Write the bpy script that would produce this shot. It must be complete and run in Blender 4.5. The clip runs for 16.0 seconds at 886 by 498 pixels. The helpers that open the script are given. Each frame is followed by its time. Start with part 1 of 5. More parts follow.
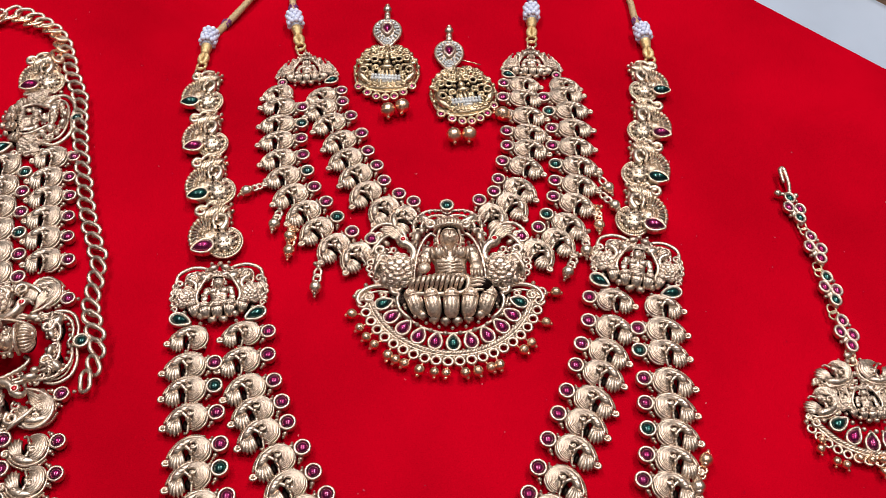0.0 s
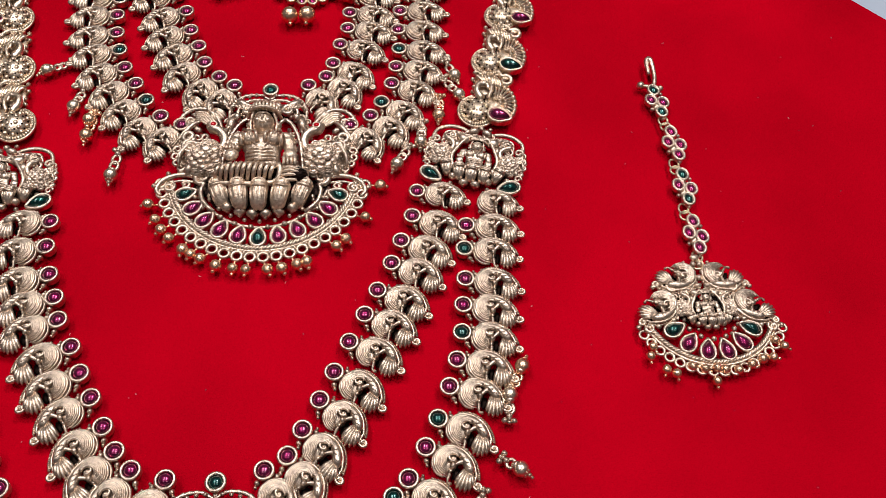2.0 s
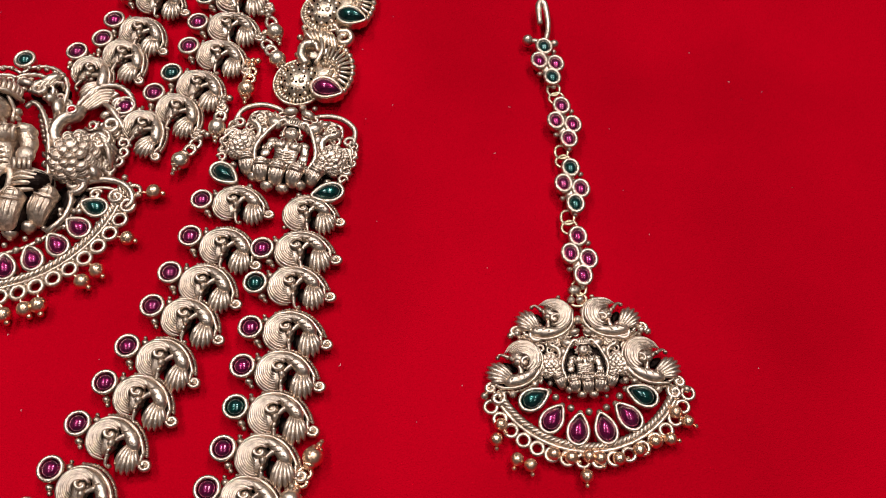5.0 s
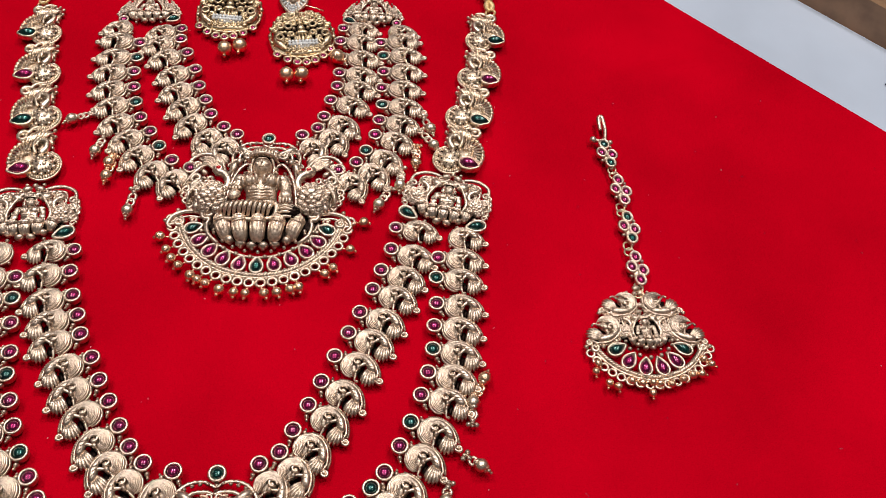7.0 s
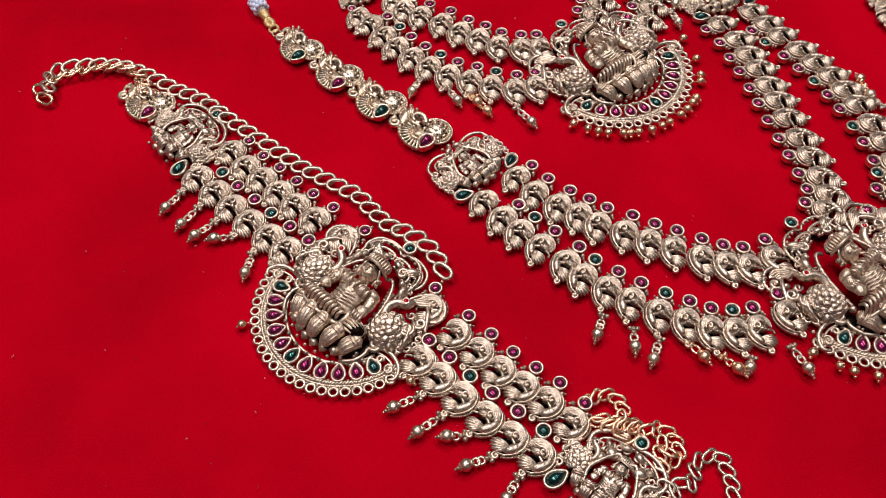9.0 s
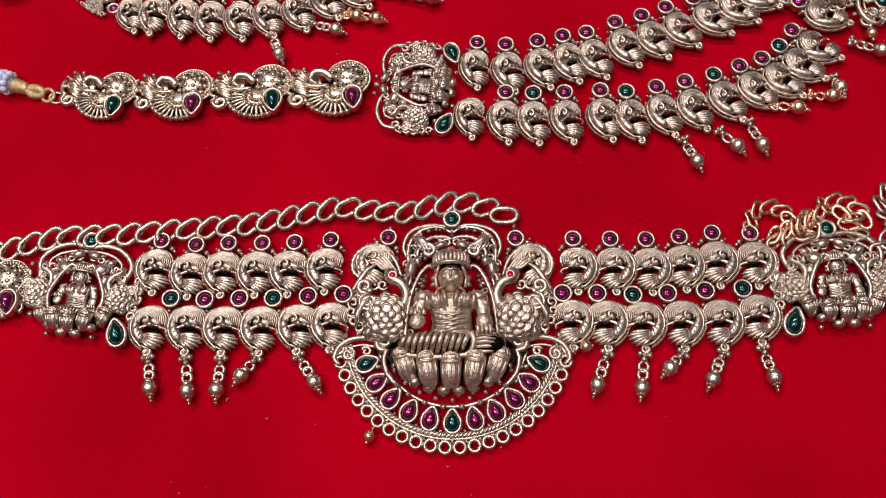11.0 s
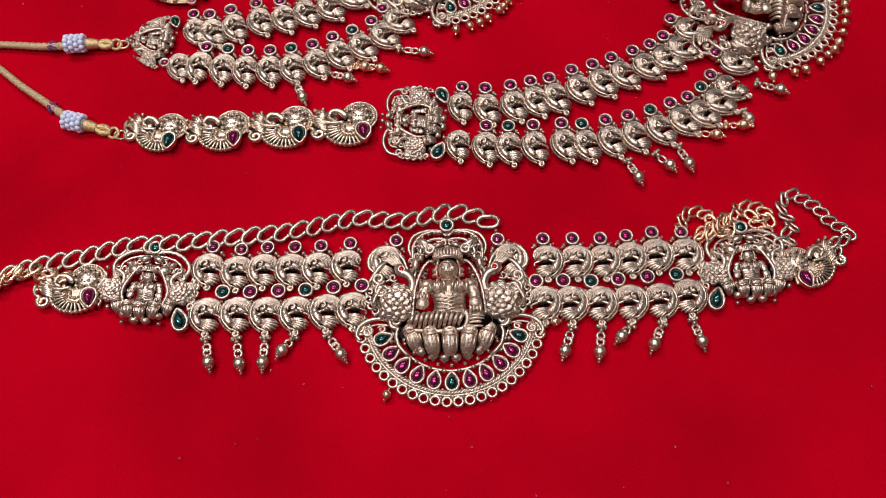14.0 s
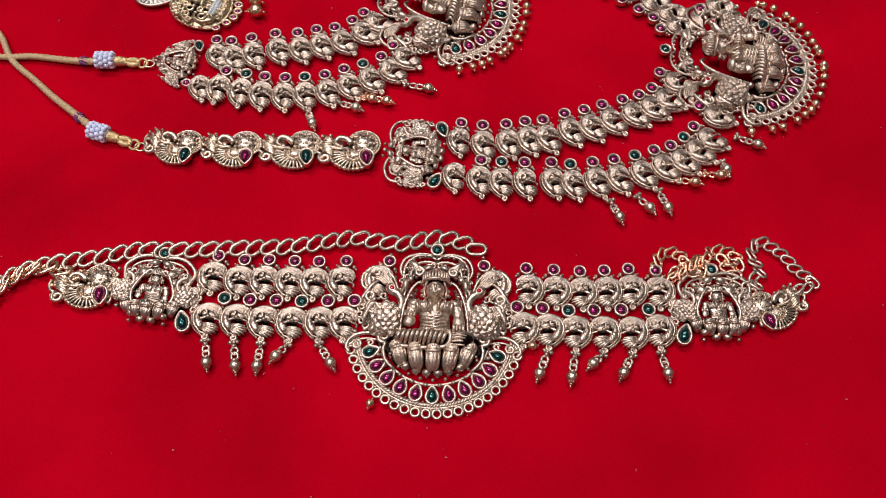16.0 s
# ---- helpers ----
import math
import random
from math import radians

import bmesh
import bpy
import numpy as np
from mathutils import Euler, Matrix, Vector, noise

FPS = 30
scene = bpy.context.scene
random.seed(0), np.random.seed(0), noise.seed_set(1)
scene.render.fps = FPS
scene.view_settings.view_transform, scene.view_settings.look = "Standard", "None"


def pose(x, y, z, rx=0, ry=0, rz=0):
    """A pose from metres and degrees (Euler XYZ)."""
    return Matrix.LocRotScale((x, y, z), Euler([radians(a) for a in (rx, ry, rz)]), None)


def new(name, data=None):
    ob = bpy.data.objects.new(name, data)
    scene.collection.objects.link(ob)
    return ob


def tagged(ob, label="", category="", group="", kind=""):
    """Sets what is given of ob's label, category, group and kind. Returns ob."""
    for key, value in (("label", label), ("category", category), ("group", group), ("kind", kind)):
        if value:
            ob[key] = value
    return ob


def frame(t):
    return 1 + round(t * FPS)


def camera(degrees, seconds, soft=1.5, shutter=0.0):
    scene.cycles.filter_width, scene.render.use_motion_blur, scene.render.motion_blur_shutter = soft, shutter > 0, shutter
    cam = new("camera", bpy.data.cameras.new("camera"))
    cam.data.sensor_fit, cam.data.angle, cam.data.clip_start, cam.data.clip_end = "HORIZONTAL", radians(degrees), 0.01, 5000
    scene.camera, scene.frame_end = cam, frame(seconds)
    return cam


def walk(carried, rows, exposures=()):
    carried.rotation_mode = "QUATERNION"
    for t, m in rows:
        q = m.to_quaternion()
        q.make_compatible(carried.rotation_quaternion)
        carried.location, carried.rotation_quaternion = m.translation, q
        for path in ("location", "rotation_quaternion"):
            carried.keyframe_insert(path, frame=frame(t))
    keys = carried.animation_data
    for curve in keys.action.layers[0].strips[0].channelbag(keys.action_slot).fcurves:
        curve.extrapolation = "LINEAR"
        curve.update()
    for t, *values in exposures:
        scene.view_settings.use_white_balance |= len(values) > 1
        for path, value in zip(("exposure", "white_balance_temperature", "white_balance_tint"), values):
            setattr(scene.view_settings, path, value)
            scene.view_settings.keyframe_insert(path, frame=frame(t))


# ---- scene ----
cam = camera(53.82, 16.0, 0.9)
PATH = [
    (0.000, -0.0131, -0.1467, 0.2585, 35.87, -1.23, -1.73),
    (0.500, -0.0166, -0.1821, 0.2623, 36.39, -2.05, -2.65),
    (1.000, -0.0061, -0.1963, 0.2556, 35.45, -1.91, -2.57),
    (1.500, 0.0076, -0.1802, 0.2437, 34.56, -2.54, -2.35),
    (2.000, 0.0408, -0.1455, 0.2258, 32.24, -2.84, -1.75),
    (2.500, 0.0664, -0.1114, 0.2002, 28.41, -2.16, -2.49),
    (3.000, 0.0860, -0.0986, 0.1836, 26.67, -1.82, -2.30),
    (3.200, 0.0905, -0.0977, 0.1789, 26.54, -1.79, -2.07),
    (3.633, 0.0948, -0.0957, 0.1758, 26.47, -1.59, -1.80),
    (4.033, 0.0982, -0.0925, 0.1757, 26.47, -1.16, -1.53),
    (4.467, 0.1006, -0.0889, 0.1772, 26.52, -0.66, -1.29),
    (4.867, 0.1021, -0.0860, 0.1790, 26.57, -0.25, -1.12),
    (5.300, 0.1026, -0.0849, 0.1799, 26.60, -0.08, -1.05),
    (5.500, 0.1013, -0.0857, 0.1853, 27.01, -0.14, -1.21),
    (6.000, 0.0883, -0.1045, 0.2071, 29.70, -1.22, -0.85),
    (6.500, 0.0644, -0.1315, 0.2325, 32.59, -2.81, -0.64),
    (7.000, 0.0411, -0.1736, 0.2549, 35.71, -4.18, -1.86),
    (7.500, -0.0002, -0.2069, 0.2763, 36.91, -4.52, -2.68),
    (8.000, -0.0745, -0.2093, 0.2882, 36.69, -4.30, -10.88),
    (8.500, -0.1782, -0.1906, 0.2921, 36.75, -0.02, -26.82),
    (9.000, -0.2188, -0.1508, 0.2698, 33.87, 0.88, -37.13),
    (9.200, -0.2131, -0.1277, 0.2606, 32.29, 1.62, -41.89),
    (9.633, -0.2216, -0.1022, 0.2504, 30.02, 2.12, -49.43),
    (10.033, -0.2237, -0.0740, 0.2428, 26.95, 2.42, -59.56),
    (10.467, -0.2226, -0.0473, 0.2380, 23.93, 2.53, -69.87),
    (10.867, -0.2209, -0.0268, 0.2360, 21.76, 2.44, -77.95),
    (11.300, -0.2218, -0.0167, 0.2371, 21.29, 2.15, -81.38),
    (11.500, -0.2260, -0.0120, 0.2408, 22.16, 1.61, -81.78),
    (12.000, -0.2455, -0.0156, 0.2625, 24.77, 0.32, -81.87),
    (12.500, -0.2580, -0.0163, 0.2827, 24.42, -0.81, -82.09),
    (13.000, -0.2610, -0.0182, 0.2895, 24.50, -0.27, -82.21),
    (13.500, -0.2606, -0.0228, 0.2919, 24.70, 0.27, -82.04),
    (14.000, -0.2617, -0.0214, 0.2894, 24.53, 0.78, -81.40),
    (14.500, -0.2642, -0.0215, 0.2845, 24.79, 0.38, -82.67),
    (15.000, -0.2732, -0.0211, 0.2972, 26.32, 0.23, -81.85),
    (15.500, -0.2791, -0.0239, 0.2957, 27.06, -0.43, -81.28),
    (16.000, -0.2738, -0.0291, 0.3079, 26.80, -0.58, -77.93),
]
walk(cam, [(t, pose(*p)) for t, *p in PATH], [(0.0, 0.18, 6450, 10), (1.5, 0.16, 6450, 10), (2.5, -0.13, 6450, 10), (5.5, 0.0, 6450, 11), (7.5, 0.12, 6700, 10), (8.5, 0.05, 6700, 10), (9.0, -0.06, 6400, 11), (11.5, -0.2, 6200, 13), (16.0, -0.12, 6200, 13)])

# ---- world, lamps, exposure ----
world = bpy.data.worlds.new("world")
scene.world = world
world.use_nodes = True
world.node_tree.nodes["Background"].inputs[0].default_value = (0.75, 0.85, 1.0, 1)
world.node_tree.nodes["Background"].inputs[1].default_value = 0.3


def area_lamp(name, x, y, z, sx, sy, watts, colour):
    lamp = bpy.data.lights.new(name, "AREA")
    lamp.shape, lamp.size, lamp.size_y, lamp.energy, lamp.color = "RECTANGLE", sx, sy, watts, colour
    ob = new(name, lamp)
    ob.matrix_world = pose(x, y, z)
    return ob


LAMPS = [(0.7, 1.0), (-0.7, 1.0), (0.7, 0.1), (-0.7, 0.1), (0.7, -0.8), (-0.7, -0.8)]
CEIL, FLOOR = 2.2, -0.42
for lx, ly in LAMPS:
    area_lamp("ceiling_lamp", lx, ly, CEIL - 0.04, 0.46, 0.46, {1.0: 21.5, 0.1: 12.0, -0.8: 4.0}[ly] * (1.14 if lx > 0 else 0.95), (1.0, 0.975, 0.96))

# ---- materials ----
def material(name, base, rough=0.5, metal=0.0, vary=0.0, scale=200.0, bump=0.0, bump_scale=800.0, coat=0.0, other=None, spec=0.5, vary_rough=0.0, worn=(0.35, 0.65)):
    m = bpy.data.materials.new(name)
    m.use_nodes = True
    nt = m.node_tree
    b = nt.nodes["Principled BSDF"]
    b.inputs["Base Color"].default_value = (*base, 1)
    b.inputs["Roughness"].default_value = rough
    b.inputs["Metallic"].default_value = metal
    b.inputs["Coat Weight"].default_value = coat
    b.inputs["Coat Roughness"].default_value = 0.03
    b.inputs["Specular IOR Level"].default_value = spec
    co = nt.nodes.new("ShaderNodeTexCoord")
    if vary:
        n = nt.nodes.new("ShaderNodeTexNoise")
        n.inputs["Scale"].default_value = scale
        n.inputs["Detail"].default_value = 6
        nt.links.new(co.outputs["Object"], n.inputs["Vector"])
        ramp = nt.nodes.new("ShaderNodeValToRGB")
        ramp.color_ramp.elements[0].position, ramp.color_ramp.elements[1].position = worn
        ramp.color_ramp.elements[0].color = (*(other or tuple(c * (1 - vary) for c in base)), 1)
        ramp.color_ramp.elements[1].color = (*base, 1)
        nt.links.new(n.outputs["Fac"], ramp.inputs["Fac"])
        nt.links.new(ramp.outputs["Color"], b.inputs["Base Color"])
        if vary_rough:
            mp = nt.nodes.new("ShaderNodeMapRange")
            mp.inputs["To Min"].default_value, mp.inputs["To Max"].default_value = rough + vary_rough, rough - vary_rough
            nt.links.new(n.outputs["Fac"], mp.inputs["Value"])
            nt.links.new(mp.outputs["Result"], b.inputs["Roughness"])
    if bump:
        n2 = nt.nodes.new("ShaderNodeTexNoise")
        n2.inputs["Scale"].default_value = bump_scale
        n2.inputs["Detail"].default_value = 4
        nt.links.new(co.outputs["Object"], n2.inputs["Vector"])
        bp = nt.nodes.new("ShaderNodeBump")
        bp.inputs["Strength"].default_value = bump
        bp.inputs["Distance"].default_value = 0.0004
        nt.links.new(n2.outputs["Fac"], bp.inputs["Height"])
        nt.links.new(bp.outputs["Normal"], b.inputs["Normal"])
    return m


# near-black: oxidised ground, also painted shade in grooves and gaps of the openwork
OXIDE_SHADE = material("blackened_metal_and_shade", (0.024, 0.015, 0.012), 0.42, 1.0, 0.5, 500, 0.8, 1500, vary_rough=0.1, other=(0.013, 0.008, 0.007))
GOLD = material("antique_gold", (0.715, 0.572, 0.458), 0.38, 1.0, 0.3, 900, 0.2, 2600, vary_rough=0.07, other=(0.44, 0.34, 0.27), worn=(0.34, 0.58))
CAST_GOLD = material("rough_cast_gold", (0.76, 0.605, 0.475), 0.46, 1.0, 0.3, 900, 0.55, 1500, vary_rough=0.06, other=(0.48, 0.365, 0.28), worn=(0.34, 0.58))
PALE_GOLD = material("pale_matt_gold", (0.82, 0.66, 0.52), 0.34, 1.0, 0.3, 800, 0.2, 2600, vary_rough=0.07, other=(0.52, 0.40, 0.28), worn=(0.34, 0.58))
BRIGHT = material("bright_gold", (0.97, 0.62, 0.41), 0.28, 1.0, 0.2, 300, 0.3, 2500, vary_rough=0.08)
MATT_GOLD = material("matt_gold", (0.76, 0.59, 0.39), 0.34, 1.0, 0.3, 300, 0.3, 2500, vary_rough=0.1)


def foiled_glass(name, base, other):
    """Clear glass over coloured foil: dark at a glance, lit from within where the foil turns to a lamp."""
    return material(name, base, 0.26, 0.8, 0.6, 520, 0.3, 500, coat=1.0, other=other)


RUBY = foiled_glass("ruby_glass", (0.09, 0.001, 0.03), (0.30, 0.004, 0.09))
EMERALD = foiled_glass("emerald_glass", (0.0004, 0.012, 0.016), (0.001, 0.07, 0.056))
CRYSTAL = material("white_crystal", (0.76, 0.76, 0.76), 0.1, 0.0, 0.3, 900, coat=1.0)
PEARL = material("white_bead", (0.72, 0.74, 0.90), 0.35, 0.0, 0.1, 500, coat=0.3)
CORD = material("gold_thread_cord", (0.68, 0.47, 0.25), 0.55, 0.2, 0.45, 1500, 0.8, 3000)
GOLD_THREAD = material("gold_thread", (0.80, 0.58, 0.30), 0.42, 0.7, 0.35, 900, 0.8, 2600, other=(0.55, 0.37, 0.16))
PURPLE = material("purple_thread", (0.16, 0.03, 0.14), 0.8)
# unseen walls and ceiling, kept dark so the metal reflects with more contrast
WALL = material("wall_paint", (0.18, 0.18, 0.18), 0.8, 0, 0.06, 3, 0.2, 200)
CEILING = material("ceiling_paint", (0.24, 0.24, 0.246), 0.9, 0, 0.05, 2)
FLOOR_M = material("grey_floor", (0.50, 0.57, 0.68), 0.45, 0, 0.12, 6, 0.1, 300)
WOOD = material("brown_wood", (0.30, 0.17, 0.09), 0.5, 0, 0.4, 30, 0.3, 300)
WHITE_PANEL = material("white_panel", (0.66, 0.72, 0.86), 0.35, 0, 0.05, 5)
BLACK = material("black_metal", (0.015, 0.016, 0.022), 0.4, 0.3, 0.2, 50)
NAVY = material("navy_fabric", (0.008, 0.014, 0.045), 0.9, 0, 0.4, 60, 0.5, 900)
LINT = material("pale_lint", (0.75, 0.45, 0.42), 0.9)

VELVET = material("red_velvet", (0.50, 0.0005, 0.0105), 0.9, 0, 0.22, 13, 0.9, 2600, spec=0.0, other=(0.37, 0.0004, 0.0075))
_b = VELVET.node_tree.nodes["Principled BSDF"]
_b.inputs["Sheen Weight"].default_value = 1.0
_b.inputs["Sheen Roughness"].default_value = 0.45
_b.inputs["Sheen Tint"].default_value = (1.0, 0.0, 0.015, 1)


# ---- mesh kit: shapes are given in millimetres ----
MM = 0.001


def curve_through(points, n):
    """A smooth line through points, in n steps a span."""
    p = [Vector((*q, 0)) if len(q) == 2 else Vector(q) for q in points]
    if len(p) < 3:
        return [p[0].lerp(p[-1], i / n) for i in range(n + 1)]
    out = []
    for i in range(len(p) - 1):
        a, b = p[i], p[i + 1]
        va = (b - p[i - 1]) / 2 if i else b - a
        vb = (p[i + 2] - a) / 2 if i + 2 < len(p) else b - a
        for k in range(n):
            s = k / n
            out.append((2 * s**3 - 3 * s**2 + 1) * a + (s**3 - 2 * s**2 + s) * va + (3 * s**2 - 2 * s**3) * b + (s**3 - s**2) * vb)
    return out + [p[-1]]


class Geo:
    def __init__(self):
        self.v, self.f, self.m, self.slot = [], [], [], 0

    def grid(self, rings, closed_u=True, closed_v=False, cap=True):
        base, n, m = len(self.v), len(rings), len(rings[0])
        for r in rings:
            self.v += [tuple(q) for q in r]
        for i in range(n if closed_v else n - 1):
            j = (i + 1) % n
            for k in range(m if closed_u else m - 1):
                l = (k + 1) % m
                self.f.append((base + i * m + k, base + i * m + l, base + j * m + l, base + j * m + k))
        self.m += [self.slot] * (len(self.f) - len(self.m))
        if cap and not closed_v and closed_u:
            self.f.append(tuple(base + k for k in reversed(range(m))))
            self.f.append(tuple(base + (n - 1) * m + k for k in range(m)))
        self.m += [self.slot] * (len(self.f) - len(self.m))

    def tube(self, points, r, sides=6, tall=1.0, closed=False, n=3, smooth=True, ribs=0.0):
        """A rod along points (x, y, z); r: one radius or one a point, eased along the way. ribs: rope-like swelling."""
        radii = list(r) if hasattr(r, "__len__") else [r, r]
        pts = curve_through(points + [points[0]] if closed else points, n) if smooth else [Vector(q) for q in points]
        if closed:
            pts = pts[:-1]
        rings, count = [], len(pts)
        for i, p in enumerate(pts):
            a = pts[i - 1] if (i or closed) else p
            b = pts[(i + 1) % count] if (i + 1 < count or closed) else p
            d = (b - a).normalized() if (b - a).length > 1e-9 else Vector((1, 0, 0))
            side = d.cross(Vector((0, 0, 1)))
            side = side.normalized() if side.length > 1e-3 else Vector((1, 0, 0))
            up = side.cross(d)
            u = i / max(1, count - 1) * (len(radii) - 1)
            k = min(int(u), len(radii) - 2)
            rad = radii[k] + (radii[k + 1] - radii[k]) * (u - k)
            if ribs:
                rad *= 1 + ribs * (1 if i % 2 else -1)
            rings.append([p + side * (rad * math.cos(2 * math.pi * s / sides)) + up * (rad * tall * math.sin(2 * math.pi * s / sides)) for s in range(sides)])
        self.grid(rings, True, closed)

    def rope(self, points, r, pitch, strands=3):
        """Twisted wires along a line of evenly spaced points."""
        p = [Vector(q) for q in points]
        for k in range(strands):
            out, run = [], 0.0
            for i, q in enumerate(p):
                d = (p[min(i + 1, len(p) - 1)] - p[max(i - 1, 0)]).normalized()
                side = d.cross(Vector((0, 0, 1))).normalized()
                run += (q - p[i - 1]).length if i else 0.0
                a = 2 * math.pi * (run / pitch + k / strands)
                out.append(q + side * (r * 0.55 * math.cos(a)) + Vector((0, 0, r * 0.55 * math.sin(a))))
            self.tube(out, r * 0.56, 5, smooth=False)

    def ball(self, c, r, sides=8, rows=5, turn=0.0):
        """An ellipsoid; r: one radius or (x, y, z)."""
        rx, ry, rz = r if hasattr(r, "__len__") else (r, r, r)
        ca, sa = math.cos(radians(turn)), math.sin(radians(turn))
        rings = []
        for i in range(rows + 1):
            e = math.pi * (0.04 + 0.92 * i / rows) - math.pi / 2
            ring = []
            for k in range(sides):
                x, y = rx * math.cos(e) * math.cos(2 * math.pi * k / sides), ry * math.cos(e) * math.sin(2 * math.pi * k / sides)
                ring.append((c[0] + x * ca - y * sa, c[1] + x * sa + y * ca, c[2] + rz * math.sin(e)))
            rings.append(ring)
        self.grid(rings)

    def dome(self, outline, z0, h, rows=5):
        """A polished cabochon over an outline of (x, y)."""
        cx, cy = sum(p[0] for p in outline) / len(outline), sum(p[1] for p in outline) / len(outline)
        rings = [[(x, y, z0) for x, y in outline]]
        for i in range(1, rows + 1):
            a = math.pi / 2 * i / rows * 0.97
            rings.append([(cx + (x - cx) * math.cos(a), cy + (y - cy) * math.cos(a), z0 + h * math.sin(a)) for x, y in outline])
        self.grid(rings)

    def spiral(self, c, r0, r1, a0, turns, r, z, n=9, tail=(), sides=6, tall=1.2):
        pts = [(*q, z) if len(q) == 2 else q for q in tail]
        for i in range(n + 1):
            a, rr = radians(a0 + 360 * turns * i / n), r0 + (r1 - r0) * i / n
            pts.append((c[0] + rr * math.cos(a), c[1] + rr * math.sin(a), z))
        self.tube(pts, r, sides, tall, n=2)

    def add(self, other, x=0, y=0, turn=0, size=1.0, flip=False, z=0):
        base, ca, sa = len(self.v), math.cos(radians(turn)), math.sin(radians(turn))
        for a, b, c in other.v:
            a, b, c = a * size * (-1 if flip else 1), b * size, c * size
            self.v.append((x + a * ca - b * sa, y + a * sa + b * ca, z + c))
        for q in other.f:
            q = reversed(q) if flip else q
            self.f.append(tuple(base + i for i in q))
        self.m += other.m if len(other.m) == len(other.f) else [0] * len(other.f)

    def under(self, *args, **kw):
        """An ellipsoid of near-black metal: oxidised ground of a casting, and shade painted into its gaps."""
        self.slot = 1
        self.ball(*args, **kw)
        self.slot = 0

    def mesh(self, name, mat, smooth=True):
        me = bpy.data.meshes.new(name)
        me.from_pydata([(a * MM, b * MM, c * MM) for a, b, c in self.v], [], self.f)
        me.materials.append(mat)
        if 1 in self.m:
            me.materials.append(OXIDE_SHADE)
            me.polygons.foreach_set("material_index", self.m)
        me.polygons.foreach_set("use_smooth", [smooth] * len(me.polygons))
        me.update()
        return me


def drop_outline(length, width, n=24):
    """A teardrop with its tip towards +y, about its own middle."""
    out = []
    for i in range(n):
        a = 2 * math.pi * i / n
        y = -math.cos(a)
        w = math.sin(a) * (1 - 0.30 * (y + 1) ** 1.25 / 2) * (1.0 if y < 0.2 else 1 - 0.35 * (y - 0.2))
        out.append((w * width / 2, y * length / 2))
    return out


def round_outline(r, n=20):
    return [(r * math.cos(2 * math.pi * i / n), r * math.sin(2 * math.pi * i / n)) for i in range(n)]


def setting(outline, rim, z0, z1):
    """A thin-walled bezel round a stone: a flared cup with a rolled lip and a dark seat."""
    g = Geo()
    g.tube([(x, y, z1) for x, y in outline], rim, 8, 1.0, closed=True, n=1)
    g.grid([[(x * 1.08, y * 1.08, z0) for x, y in outline], [(x * 1.1, y * 1.1, z1 - 0.2) for x, y in outline]], cap=False)
    g.slot = 1
    g.grid([[(x, y, z0) for x, y in outline], [(x, y, z0 + 0.3 * (z1 - z0)) for x, y in outline]], cap=True)
    g.slot = 0
    return g


def place(x, y, turn=0, z=0.0, size=1.0):
    """A place on the cloth, in millimetres and degrees."""
    return pose(x * MM, y * MM, z * MM, 0, 0, turn) @ Matrix.Scale(size, 4)


def thing(name, label, category, m, group="", kind=""):
    ob = tagged(new(name), label, category, group, kind)
    ob.empty_display_size = 0.01
    ob.matrix_basis = m
    return ob


def part(name, data, parent, m=Matrix(), label=""):
    ob = new(name, data)
    ob.parent = parent
    ob.matrix_basis = m
    if label:
        ob["label"] = label
    return ob


